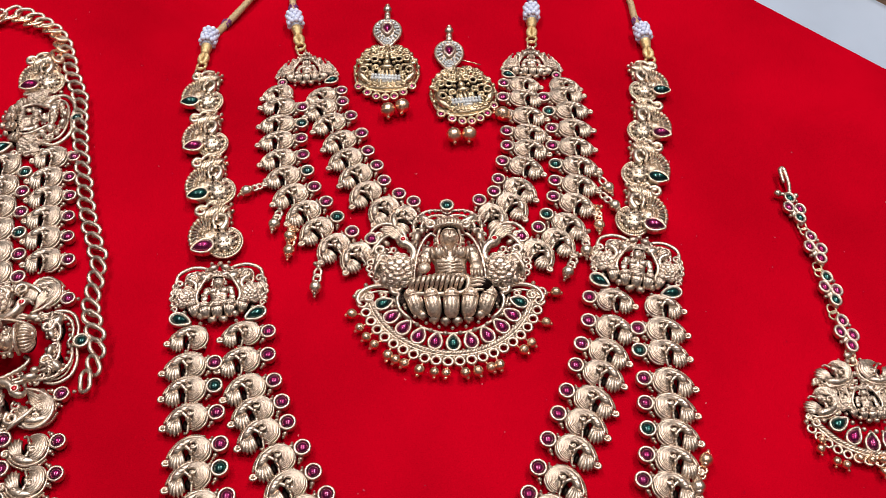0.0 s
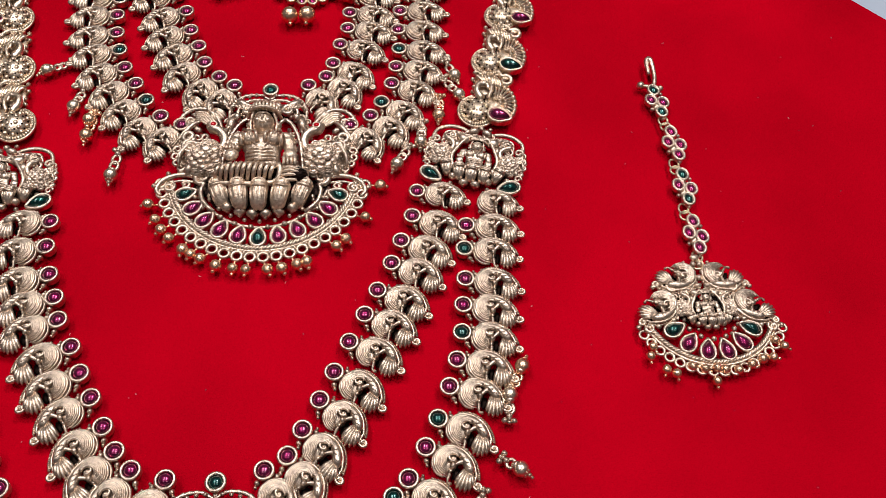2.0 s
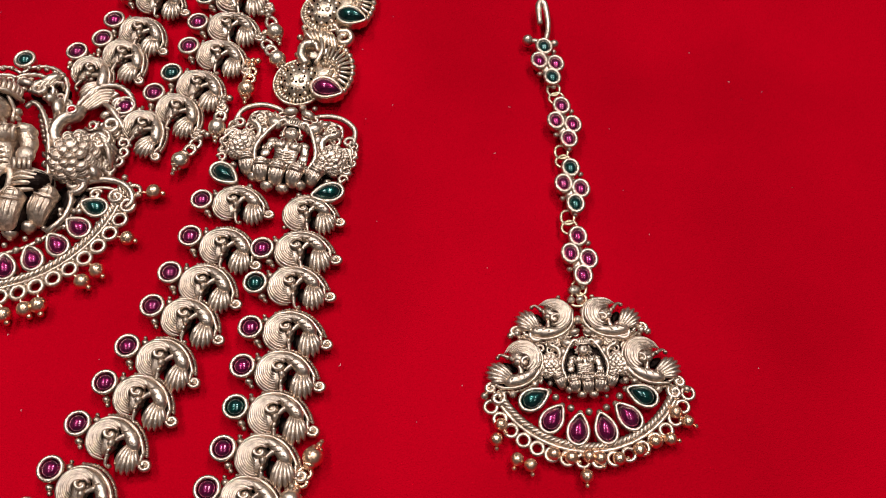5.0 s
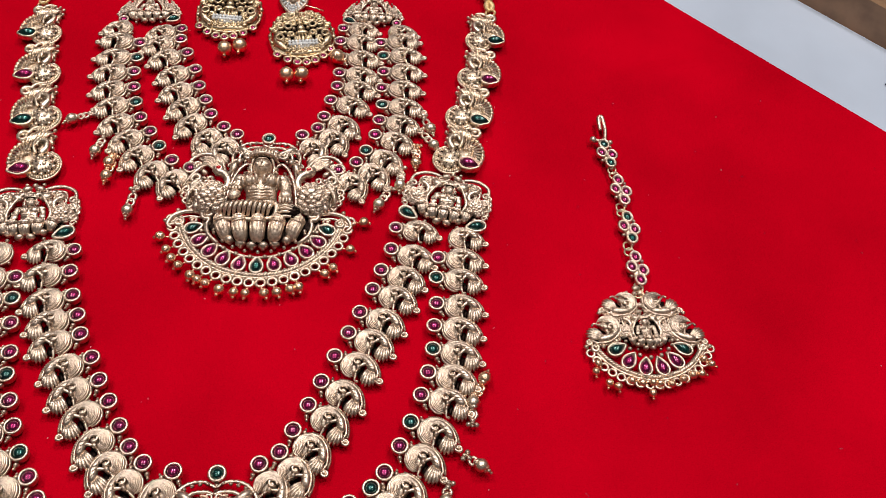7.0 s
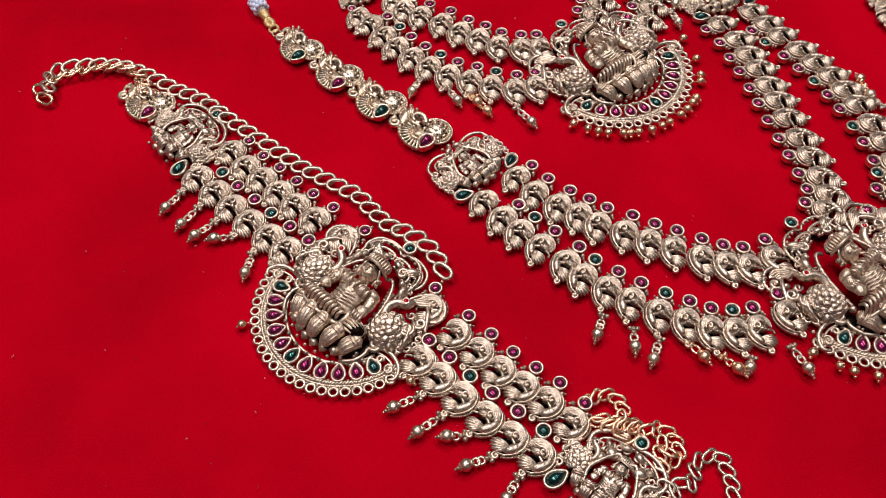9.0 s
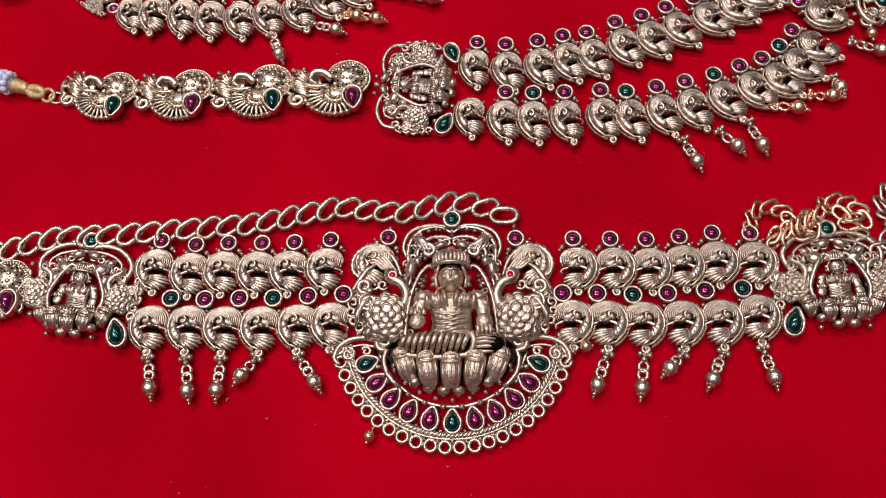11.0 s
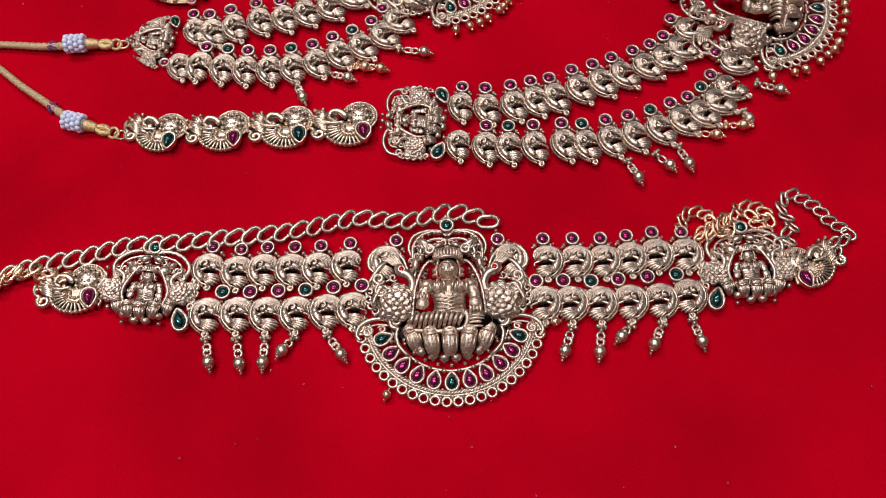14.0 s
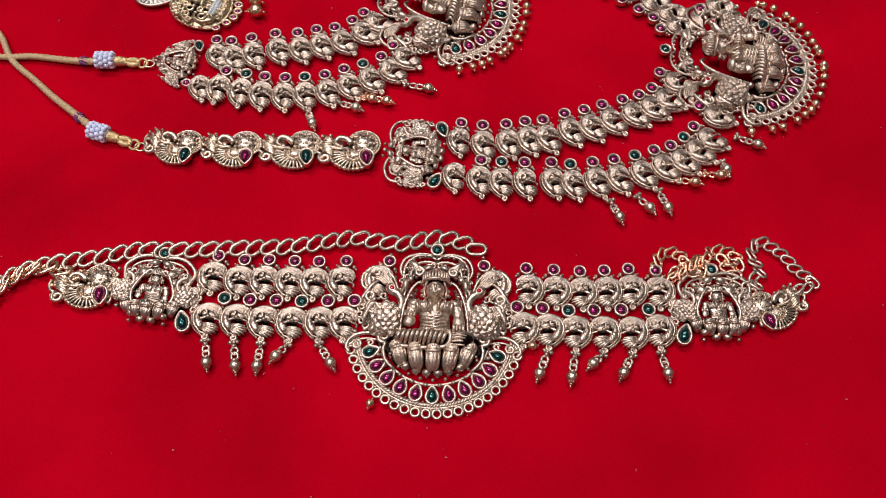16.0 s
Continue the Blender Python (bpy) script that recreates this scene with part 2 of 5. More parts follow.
# ---- shared castings ----
def peacock_link_geo(seat=True, width=0.87):
    """A curled bird: stone seat at the origin, plumed crest over a pierced gap, feather fan, tail curl near (16.4, -4)."""
    g = Geo()
    for x, y, r in ((2.5, -3.1, 0.95), (2.3, 3.0, 0.95), (1.5, 4.0, 0.5), (3.5, -3.9, 0.6)) if seat else ((4.2, -3.6, 0.6), (3.4, 4.6, 0.6)):
        g.ball((x, y, max(r, 1.1)), r, 9, 6)
    if seat:
        g.ball((2.7, 0.2, 0.8), (1.3, 1.3, 0.7), 7, 4)
    # dark ground under crest and fan; the hole between holds a plate as painted shade
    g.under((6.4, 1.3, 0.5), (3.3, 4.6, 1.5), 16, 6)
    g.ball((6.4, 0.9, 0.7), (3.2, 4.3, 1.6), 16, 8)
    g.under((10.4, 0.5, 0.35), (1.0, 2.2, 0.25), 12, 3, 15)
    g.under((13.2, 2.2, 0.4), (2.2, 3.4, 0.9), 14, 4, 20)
    # plume: strands that rise from the beak side, pass over the top and run into the volute
    for k in range(8):
        f0, f1 = 1.0 - 0.105 * k, 0.92 - 0.085 * k
        a0, a1 = 302 - 3 * k, 64 + 4 * k
        pts = []
        for i in range(9):
            u = i / 8
            a, f = radians(a0 + (a1 - a0) * u), f0 + (f1 - f0) * u
            pts.append((7.4 + 4.3 * f * math.cos(a), 1.3 + 0.15 * u * k + 4.7 * f * math.sin(a), 1.2 + 1.9 * math.sqrt(1 - 0.85 * f * f) + 0.3 * math.sin(math.pi * u) + 0.12 * (k % 2)))
        g.tube(pts, (0.12, 0.29, 0.37, 0.4, 0.37, 0.26), 6, 1.3, n=3)
    # volute with its eye, and the head with beak below it
    g.spiral((7.5, 2.6), 1.7, 0.5, 60, 1.0, (0.36, 0.6, 0.55, 0.4), 3.0, 11, sides=7)
    g.ball((7.6, 2.6, 2.5), (0.9, 1.0, 0.8), 9, 6)
    g.ball((8.7, 1.2, 2.2), (0.9, 1.2, 1.0), 10, 6, 20)
    g.ball((9.1, -0.5, 1.9), (0.5, 0.9, 0.6), 9, 6)
    g.tube([(9.4, -1.2, 1.8), (9.8, -2.4, 1.6), (10.3, -3.3, 1.4), (11.0, -3.4, 1.2)], (0.55, 0.45, 0.35, 0.4), 7, n=4)
    g.ball((11.1, -3.2, 1.2), 0.6, 7, 5)
    g.tube([(8.9, 2.0, 2.0), (9.2, 3.0, 2.0), (9.8, 4.2, 2.0)], (0.5, 0.6, 0.8), 8, n=3)
    # smooth neck and breast along the rim
    g.tube([(5.6, 5.5, 1.6), (8.2, 5.6, 2.0), (10.6, 5.0, 2.0), (12.6, 3.8, 1.9), (13.6, 2.9, 1.6)], (0.6, 1.2, 1.6, 1.5, 0.8), 12, 0.8, n=5)
    for k in range(3):
        g.tube([(9.0 + 1.2 * k, 4.6 - 0.5 * k, 3.1), (9.9 + 1.2 * k, 5.2 - 0.7 * k, 3.25), (10.6 + 1.2 * k, 6.0 - 0.9 * k, 2.5)], (0.12, 0.22, 0.14), 5, n=3)
    # fan of long feathers, each with a raised quill
    for k, (x, y) in enumerate(((12.1, -2.3), (13.1, -3.1), (14.3, -3.0), (15.4, -2.2), (16.1, -1.0), (16.1, 0.6))):
        mx, my = 11.5 + 0.42 * k, 3.0 + 0.05 * k
        g.tube([(mx, my, 1.9), (mx * 0.6 + x * 0.4, my * 0.6 + y * 0.4, 2.2), (mx * 0.2 + x * 0.8, my * 0.2 + y * 0.8, 1.7), (x, y, 1.1)], (0.36, 0.56, 0.68, 0.58, 0.22), 7, 1.0, n=4)
    # plain inner rib and beaded outer rim, running out into the tail curl
    g.tube([(8.7, -3.0, 1.2), (6.6, -3.6, 1.2), (4.4, -2.6, 1.3), (3.1, -0.4, 1.4), (2.9, 2.0, 1.5), (3.9, 4.8, 1.5), (6.4, 6.6, 1.6), (9.2, 7.0, 1.7), (11.8, 6.3, 1.6), (13.9, 4.8, 1.5), (15.4, 3.3, 1.3)],
           (0.35, 0.46, 0.46, 0.46, 0.46, 0.42), 7, 1.2, n=4)
    rim = curve_through([(3.6, 5.6, 1.0), (6.2, 7.5, 1.1), (9.3, 7.9, 1.1), (12.2, 7.1, 1.1), (14.6, 5.4, 1.1), (16.0, 3.7, 1.1)], 4)
    for p in rim:
        g.ball(p, (0.5, 0.5, 0.6), 6, 4)
    g.tube([tuple(p) for p in rim], 0.34, 5, smooth=False)
    g.spiral((16.9, 1.9), 1.4, 0.5, 170, 1.2, (0.46, 0.55, 0.55, 0.6), 1.2, 11, tail=((14.6, 4.2), (15.2, 2.9)), sides=7)
    g.ball((16.9, 1.9, 1.3), 0.6, 7, 5)
    g.v = [(x, 1.4 + width * (y - 1.4), 1.2 * z) for x, y, z in g.v]
    out = Geo()
    out.add(g, turn=-19.6)
    return out


def left_and_right(g):
    h = Geo()
    h.add(g, turn=180, flip=True)
    return {False: g.mesh("peacock_link", GOLD), True: h.mesh("peacock_link", GOLD)}


# bird links by whether they carry a stone, are broad, and point left
LINKS = {(seat, wide): left_and_right(peacock_link_geo(seat, 1.03 if wide else 0.87)) for seat in (True, False) for wide in (True, False)}
SEAT = setting(round_outline(2.38), 0.46, 0.3, 2.6).mesh("stone_setting", GOLD)


def stone_mesh(name, outline, h, mat):
    g = Geo()
    g.dome(outline, 0, h)
    return g.mesh(name, mat)


ROUND_RUBY = stone_mesh("ruby_stone", round_outline(1.95), 1.5, RUBY)
ROUND_EMERALD = stone_mesh("emerald_stone", round_outline(1.95), 1.5, EMERALD)
DROP_RUBY = stone_mesh("ruby_stone", drop_outline(5.6, 4.5), 2.0, RUBY)
DROP_EMERALD = stone_mesh("emerald_stone", drop_outline(5.6, 4.5), 2.0, EMERALD)
BIG_EMERALD = stone_mesh("emerald_stone", drop_outline(6.6, 4.6), 2.3, EMERALD)
BIG_RUBY = stone_mesh("ruby_stone", drop_outline(6.0, 4.4), 2.3, RUBY)
EYE_RUBY = stone_mesh("ruby_eye", round_outline(1.0, 10), 0.9, material("red_glass", (0.45, 0.004, 0.01), 0.08, coat=1.0))
PALE_RUBY = stone_mesh("ruby_stone", round_outline(1.15, 10), 0.8, RUBY)
TIKKA_RUBY = stone_mesh("ruby_stone", [(x * 0.8, y) for x, y in round_outline(1.75)], 1.3, RUBY)
TIKKA_EMERALD = stone_mesh("emerald_stone", [(x * 0.8, y) for x, y in round_outline(1.75)], 1.3, EMERALD)


def dangle_geo(reach):
    """Hangs along +x from the origin: a cluster of grains, rings, a round bead with a tip; its bead lies at reach."""
    g = Geo()
    for x, y, r in ((0.6, 1.3, 1.0), (0.6, -1.3, 1.0), (2.0, 0.0, 1.05), (0.2, 0.0, 0.7)):
        g.ball((x, y, 1.4), r, 7, 4)
    g.ball((1.0, 0, 2.0), 0.7, 6, 4)
    span = max(1.2, reach - 2.6 - 2.9)
    n = max(1, round(span / 2.3))
    r = span / (2 * n)
    for j in range(n):
        g.tube([(2.9 + r * (2 * j + 1) + 1.3 * max(r, 0.9) * math.cos(2 * math.pi * i / 10), 1.3 * math.sin(2 * math.pi * i / 10), 1.2 + 0.3 * (j % 2)) for i in range(10)], 0.58, 6, closed=True, n=1)
    g.tube([(reach - 2.8, 0, 2.1), (reach - 2.1, 0, 2.1), (reach - 1.5, 0, 2.2)], (0.6, 1.2, 1.6), 8, n=1)
    return g


def dangle_bead_geo():
    g = Geo()
    g.ball((0, 0, 2.2), 2.2, 16, 10)
    for k in range(7):
        a = 2 * math.pi * k / 7
        g.ball((1.9, 1.0 * math.cos(a), 2.1 + 1.0 * math.sin(a)), 0.45, 5, 3)
    g.ball((2.7, 0, 1.9), 0.8, 7, 4)
    g.ball((3.6, 0, 1.5), 0.6, 6, 4)
    return g


DANGLE_BEAD = {m.name: dangle_bead_geo().mesh("round_bead", m) for m in (PALE_GOLD, BRIGHT)}
DANGLES = {}


def dangle(parent, root, tail, bead, gold=GOLD):
    """A hanging bead from the point tail to the point bead, on the cloth."""
    dx, dy = bead[0] - tail[0], bead[1] - tail[1]
    reach = max(5.0, round(math.hypot(dx, dy) * 2) / 2)
    key = (reach, gold.name)
    if key not in DANGLES:
        DANGLES[key] = dangle_geo(reach).mesh("hanging_bead", gold)
    a = math.degrees(math.atan2(dy, dx))
    m = root.matrix_basis @ parent.matrix_basis if parent != root else root.matrix_basis
    ob = part("hanging_bead", DANGLES[key], parent, m.inverted() @ place(*tail, a), "small round gold bead hanging on a ring")
    part("round_bead", DANGLE_BEAD[BRIGHT.name if gold == BRIGHT else PALE_GOLD.name], ob, place(reach, 0))
    return ob


def inside(root, m):
    return root.matrix_basis.inverted() @ m


def link(root, gem, angle, left, colour, size=1.0, wide=False):
    """One bird link with its stone; angle: the way from stone to tail curl."""
    m = inside(root, place(*gem, angle + (-14 if left else 14), size=size))
    ob = part("peacock_link", LINKS[colour != "p", wide][left], root, m)
    if colour != "p":
        part("stone_setting", SEAT, ob)
        part("stone", ROUND_RUBY if colour == "r" else ROUND_EMERALD, ob, pose(0, 0, 0.002),
             "round ruby-red glass stone" if colour == "r" else "round emerald-green glass stone")
    return ob


def mirrored(g):
    """The geometry and its mirror image side by side."""
    h = Geo()
    h.add(g)
    h.add(g, flip=True)
    return h


def scaly_bird_geo(size=1.0):
    """A sitting bird that faces +x, with a dome of scales."""
    g = Geo()
    g.ball((0.9, -0.6, 2.3), (5.4, 6.0, 3.4), 16, 8, 15)
    g.ball((-3.4, 0.4, 0.9), (5.2, 6.0, 1.1), 14, 4)
    for k in range(6):
        g.spiral((-7.4 + 1.0 * k, 6.6 - 2.4 * k), 1.2, 0.3, 60 * k, 1.1, (0.4, 0.5, 0.35), 2.0 + 0.15 * k, 7)
    rng = random.Random(9)
    for i in range(5):
        e = radians(4 + 17.5 * i)
        n = max(3, int(15 * math.cos(e)))
        for k in range(n):
            a = 2 * math.pi * (k + 0.5 * (i % 2) + rng.uniform(-0.12, 0.12)) / n
            cx, cy, cz, s = 5.5 * math.cos(e) * math.cos(a), 6.1 * math.cos(e) * math.sin(a), 2.6 + 3.4 * math.sin(e) + rng.uniform(-0.15, 0.25), rng.uniform(0.68, 1.02)
            deg = math.degrees(a)
            cx, cy = cx + 0.9 + rng.uniform(-0.2, 0.2), cy - 0.6
            g.ball((cx, cy, cz), (1.75 * s, 1.95 * s, 0.5), 10, 5, deg + rng.uniform(-20, 20))
            g.spiral((cx * 0.97, cy * 0.97), 1.1 * s, 1.05 * s, deg - 100, 0.56, (0.2, 0.34, 0.2), cz + 0.42, 6, sides=5)
    g.tube([(4.8, 1.5, 3.0), (6.2, 5.6, 4.0), (4.4, 8.8, 4.6), (1.6, 10.0, 4.6), (0.6, 12.2, 4.2), (2.2, 13.4, 3.8)], (1.5, 1.6, 1.5, 1.5, 1.0, 0.4), 8, 1.1, n=3)
    g.add(setting(round_outline(1.15, 10), 0.4, 0, 0.5), 2.2, 10.6, z=5.4)
    g.tube([(5.2, -4.2, 3.0), (6.6, 0.0, 3.6), (7.2, 5.0, 3.6), (5.6, 9.4, 3.4), (6.8, 12.6, 3.0), (8.4, 14.4, 2.6)], (0.7, 0.9, 0.9, 0.7, 0.5), 6, 1.2, n=4, ribs=0.12)
    for k in range(5):
        g.tube([(-2.6 - 0.9 * k, 5.2 - 0.5 * k, 3.6), (-5.4 - 0.5 * k, 4.6 - 1.1 * k, 4.0), (-8.4 + 0.1 * k, 1.6 - 1.2 * k, 2.4)], (0.5, 0.75, 0.45), 5, 1.3, n=3)
    g.ball((-4.6, 3.6, 2.4), (3.0, 3.0, 1.6), 12, 6)
    g.spiral((-4.6, 3.6), 2.8, 0.5, 90, 1.9, (0.6, 0.75, 0.6), 3.7, 16, sides=7)
    g.ball((-4.2, -4.6, 2.6), (2.4, 1.6, 1.8), 8, 5, 60)
    g.ball((-1.0, -6.6, 2.0), (2.6, 1.2, 1.6), 8, 5, 10)
    return g


BIRD = scaly_bird_geo()
BIRD.v = [(x, y, 1.2 * z) for x, y, z in BIRD.v]


def seated_figure_geo():
    """A plain seated votive shape: folded legs, body, head and tall cap."""
    g = Geo()
    # near-black bases under the legs put shade between the pleats
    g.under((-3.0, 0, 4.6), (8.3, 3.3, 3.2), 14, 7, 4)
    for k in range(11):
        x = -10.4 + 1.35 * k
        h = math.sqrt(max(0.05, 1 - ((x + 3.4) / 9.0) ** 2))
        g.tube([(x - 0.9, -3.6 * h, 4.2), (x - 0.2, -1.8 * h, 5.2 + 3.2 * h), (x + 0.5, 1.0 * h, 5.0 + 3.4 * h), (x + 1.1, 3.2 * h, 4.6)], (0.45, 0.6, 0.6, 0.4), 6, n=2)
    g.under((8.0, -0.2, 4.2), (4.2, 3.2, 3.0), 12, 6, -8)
    for k in range(6):
        y = -2.9 + 1.1 * k
        g.tube([(4.2, y * 0.8, 5.2), (7.4, y, 7.5 - 0.22 * y * y), (11.8, y * 0.5 - 0.2, 4.8)], (0.4, 0.58, 0.4), 6, n=2)
    g.tube([(-11.2, -3.2, 4.6), (-4.0, -4.4, 5.4), (3.4, -3.6, 5.2), (5.0, -0.4, 6.4), (4.4, 2.4, 6.4)], (0.7, 0.9, 0.8, 0.9), 7, n=3)
    g.tube([(0.2, 1.8, 5.0), (0.2, 5.6, 5.6), (0, 9.4, 6.0), (0, 13.2, 6.0)], (5.0, 4.4, 4.5, 5.6, 2.8), 16, 0.56, n=4, ribs=0.015)
    for s in (-1, 1):
        g.ball((s * 2.7, 10.4, 8.0), (2.5, 2.3, 2.2), 12, 7)
        g.ball((s * 6.0, 12.0, 6.6), (2.3, 2.0, 2.2), 11, 6, -20 * s)
        g.tube([(s * 6.0, 11.6, 6.4), (s * 7.0, 8.6, 6.4), (s * 7.3, 5.6, 6.8)], (1.9, 1.7, 1.3), 9, n=4)
        g.ball((s * 7.3, 5.0, 7.4), (1.85, 2.4, 1.3), 11, 6, 8 * s)
        for k in range(4):
            x, y = s * (5.9 + 0.9 * k), 6.6 if s < 0 else 3.6
            g.tube([(x, y, 8.2), (x + 0.1 * s, y + (2.3 if s < 0 else -2.5), 7.7)], (0.52, 0.4), 6, n=1)
        g.tube([(s * 1.6, 15.2, 7.6), (s * 3.2, 11.8, 9.4), (s * 1.0, 7.6, 8.2)], 0.4, 5, n=3, ribs=0.2)
        g.ball((s * 4.4, 17.4, 6.8), 1.1, 7, 4)
        g.ball((s * 4.6, 15.6, 6.8), 0.8, 6, 4)
        g.tube([(s * 3.0, 20.0, 9.4), (s * 4.1, 17.4, 7.6), (s * 3.4, 14.6, 7.0)], 0.5, 5, n=2)
        for k in range(3):
            g.tube([(s * (5.0 + k), 13.6 - 1.3 * k, 7.8), (s * (7.0 + 0.6 * k), 11.6 - 1.3 * k, 7.6)], 0.4, 5, n=1)
        for k in range(4):
            g.tube([(s * (0.9 + 1.3 * k), 8.7 - 0.2 * k, 9.0 - 0.3 * k), (s * (1.2 + 1.3 * k), 10.6, 10.5 - 0.3 * k), (s * (1.7 + 1.2 * k), 12.8 - 0.2 * k, 9.2 - 0.3 * k)], 0.46, 6, n=3)
        for k in range(4):
            g.tube([(-s * 1.2, 2.4 + 1.3 * k - 0.5 * s, 8.3), (s * 1.6, 2.8 + 1.3 * k, 8.4), (s * 3.7, 3.6 + 1.3 * k, 6.4)], 0.46, 5, n=2)
    g.tube([(0, 13.6, 6.4), (0, 16.0, 6.8)], 1.7, 9, n=1)
    g.ball((0, 17.3, 7.4), (3.4, 3.7, 3.4), 16, 10)
    g.tube([(-2.4, 18.4, 9.9), (-1.2, 18.7, 10.6), (0, 18.4, 10.9), (1.2, 18.7, 10.6), (2.4, 18.4, 9.9)], (0.2, 0.34, 0.3, 0.34, 0.2), 6, n=3)
    g.ball((0, 15.4, 10.3), (1.0, 0.5, 0.5), 8, 5)
    g.under((0, 22.4, 7.2), (4.6, 2.9, 3.5), 16, 8)
    g.tube([(4.9 * math.sin(radians(a)), 20.3, 7.0 + 4.6 * math.cos(radians(a))) for a in range(-90, 91, 12)], 0.62, 6, n=1, ribs=0.2)
    g.ball((0, 25.0, 8.6), (1.3, 1.0, 1.2), 9, 5)
    # brow, nose and cheeks kept as plain soft swellings
    g.ball((0, 17.1, 10.8), (0.55, 1.1, 0.6), 8, 5)
    for s in (-1, 1):
        g.ball((s * 1.5, 16.5, 10.0), (1.0, 0.9, 0.7), 8, 5)
    for k in range(13):
        a = radians(-84 + 14 * k)
        g.tube([(4.7 * math.sin(a) * math.cos(e), 22.4 + 3.0 * math.sin(e), 7.2 + 3.6 * math.cos(a) * math.cos(e)) for e in (-0.7, -0.2, 0.3, 0.8, 1.25)], (0.42, 0.52, 0.52, 0.4, 0.24), 6, n=2)
    return g


FIGURE = seated_figure_geo()
# broad shoulders and lap, slim head
FIGURE.v = [(x * (1.24 - 0.2 * min(1.0, max(0.0, (y - 13.0) / 3.0))), y, 1.25 * z) for x, y, z in FIGURE.v]


def petal_geo(width, n, k, length=5.6):
    """One fluted petal of a row of n: a bulging, curled-over tip above a tapering ribbed body."""
    g = Geo()
    u = (k - (n - 1) / 2) / ((n - 1) / 2)
    x, w = u * (width - 2.0), width / n * 0.97
    y, turn = 0.4 + 2.4 * u * u, -20 * u
    top, f = 6.4 - 2.0 * u * u, length / 5.6
    ca, sa = math.cos(radians(turn)), math.sin(radians(turn))

    def q(a, b, z):
        return x + a * ca - b * f * sa, y + a * sa + b * f * ca, z

    g.under((x, y - 0.6 * f, top - 3.4), (w * 1.25, length * 1.0, 2.0), 12, 5, turn)
    g.tube([q(0, 3.6, top - 1.7), q(0, 1.4, top - 1.2), q(0, -1.8, top - 1.5), q(0, -4.0, top - 2.6), q(0, -5.0, top - 3.6)], (w * 1.0, w * 1.02, w * 0.98, w * 0.84, w * 0.6), 14, 0.62, n=4)
    g.ball(q(0, 3.1, top - 0.7), (w * 0.96, 2.0 * f, 1.5), 14, 8, turn)
    g.tube([q(-w * 0.9, 1.9, top - 0.6), q(-w * 0.6, 1.3, top + 0.35), q(0, 1.1, top + 0.75), q(w * 0.6, 1.3, top + 0.35), q(w * 0.9, 1.9, top - 0.6)], (0.2, 0.34, 0.36, 0.34, 0.2), 6, n=3)
    for j in range(2):
        r = 0.72 - 0.34 * j
        g.tube([q(-w * r, 2.2, top + 0.35 + 0.3 * j), q(-w * r * 0.8, 3.6, top + 0.45 + 0.3 * j), q(0, 4.2 - 0.8 * j, top + 0.6 + 0.2 * j), q(w * r * 0.8, 3.6, top + 0.45 + 0.3 * j), q(w * r, 2.2, top + 0.35 + 0.3 * j)], (0.16, 0.27, 0.16), 5, n=3)
    for s in (-0.8, -0.4, 0.0, 0.4, 0.8):
        low = w * 0.6 * (1 - math.sqrt(1 - s * s))
        g.tube([q(s * w, 0.9, top - 1.2 + 0.62 * w - low), q(s * w * 0.95, -1.8, top - 1.5 + 0.6 * w - low), q(s * w * 0.8, -4.0, top - 2.6 + 0.5 * w - 0.8 * low), q(s * w * 0.6, -5.0, top - 3.5 + 0.36 * w)], (0.2, 0.36, 0.32, 0.2), 6, n=3)
    return g


def raised(g, k):
    g.v = [(x, y, k * z) for x, y, z in g.v]
    return g


def small_petal_geo(width, n, k, length=5.6):
    g = Geo()
    u = (k - (n - 2) / 2) / ((n - 2) / 2)
    g.ball((u * (width - 5.2), -6.0 * length / 5.6 + 2.4 * u * u, 2.5), (2.0, 1.5, 1.7), 9, 5, -20 * u)
    g.ball((u * (width - 5.2), -7.4 * length / 5.6 + 2.6 * u * u, 1.8), (0.85, 0.8, 0.9), 7, 4)
    return g


PETALS = [raised(petal_geo(14.6, 5, k, 5.1), 1.3).mesh("lotus_petal", CAST_GOLD) for k in range(5)] + [small_petal_geo(15.0, 7, k, 4.4).mesh("lotus_petal", GOLD) for k in range(6)]
ARC_C, ARC_R = (0.3, 25.0), 25.3


def polar(r, deg, c=ARC_C):
    return c[0] + r * math.cos(radians(deg)), c[1] + r * math.sin(radians(deg))


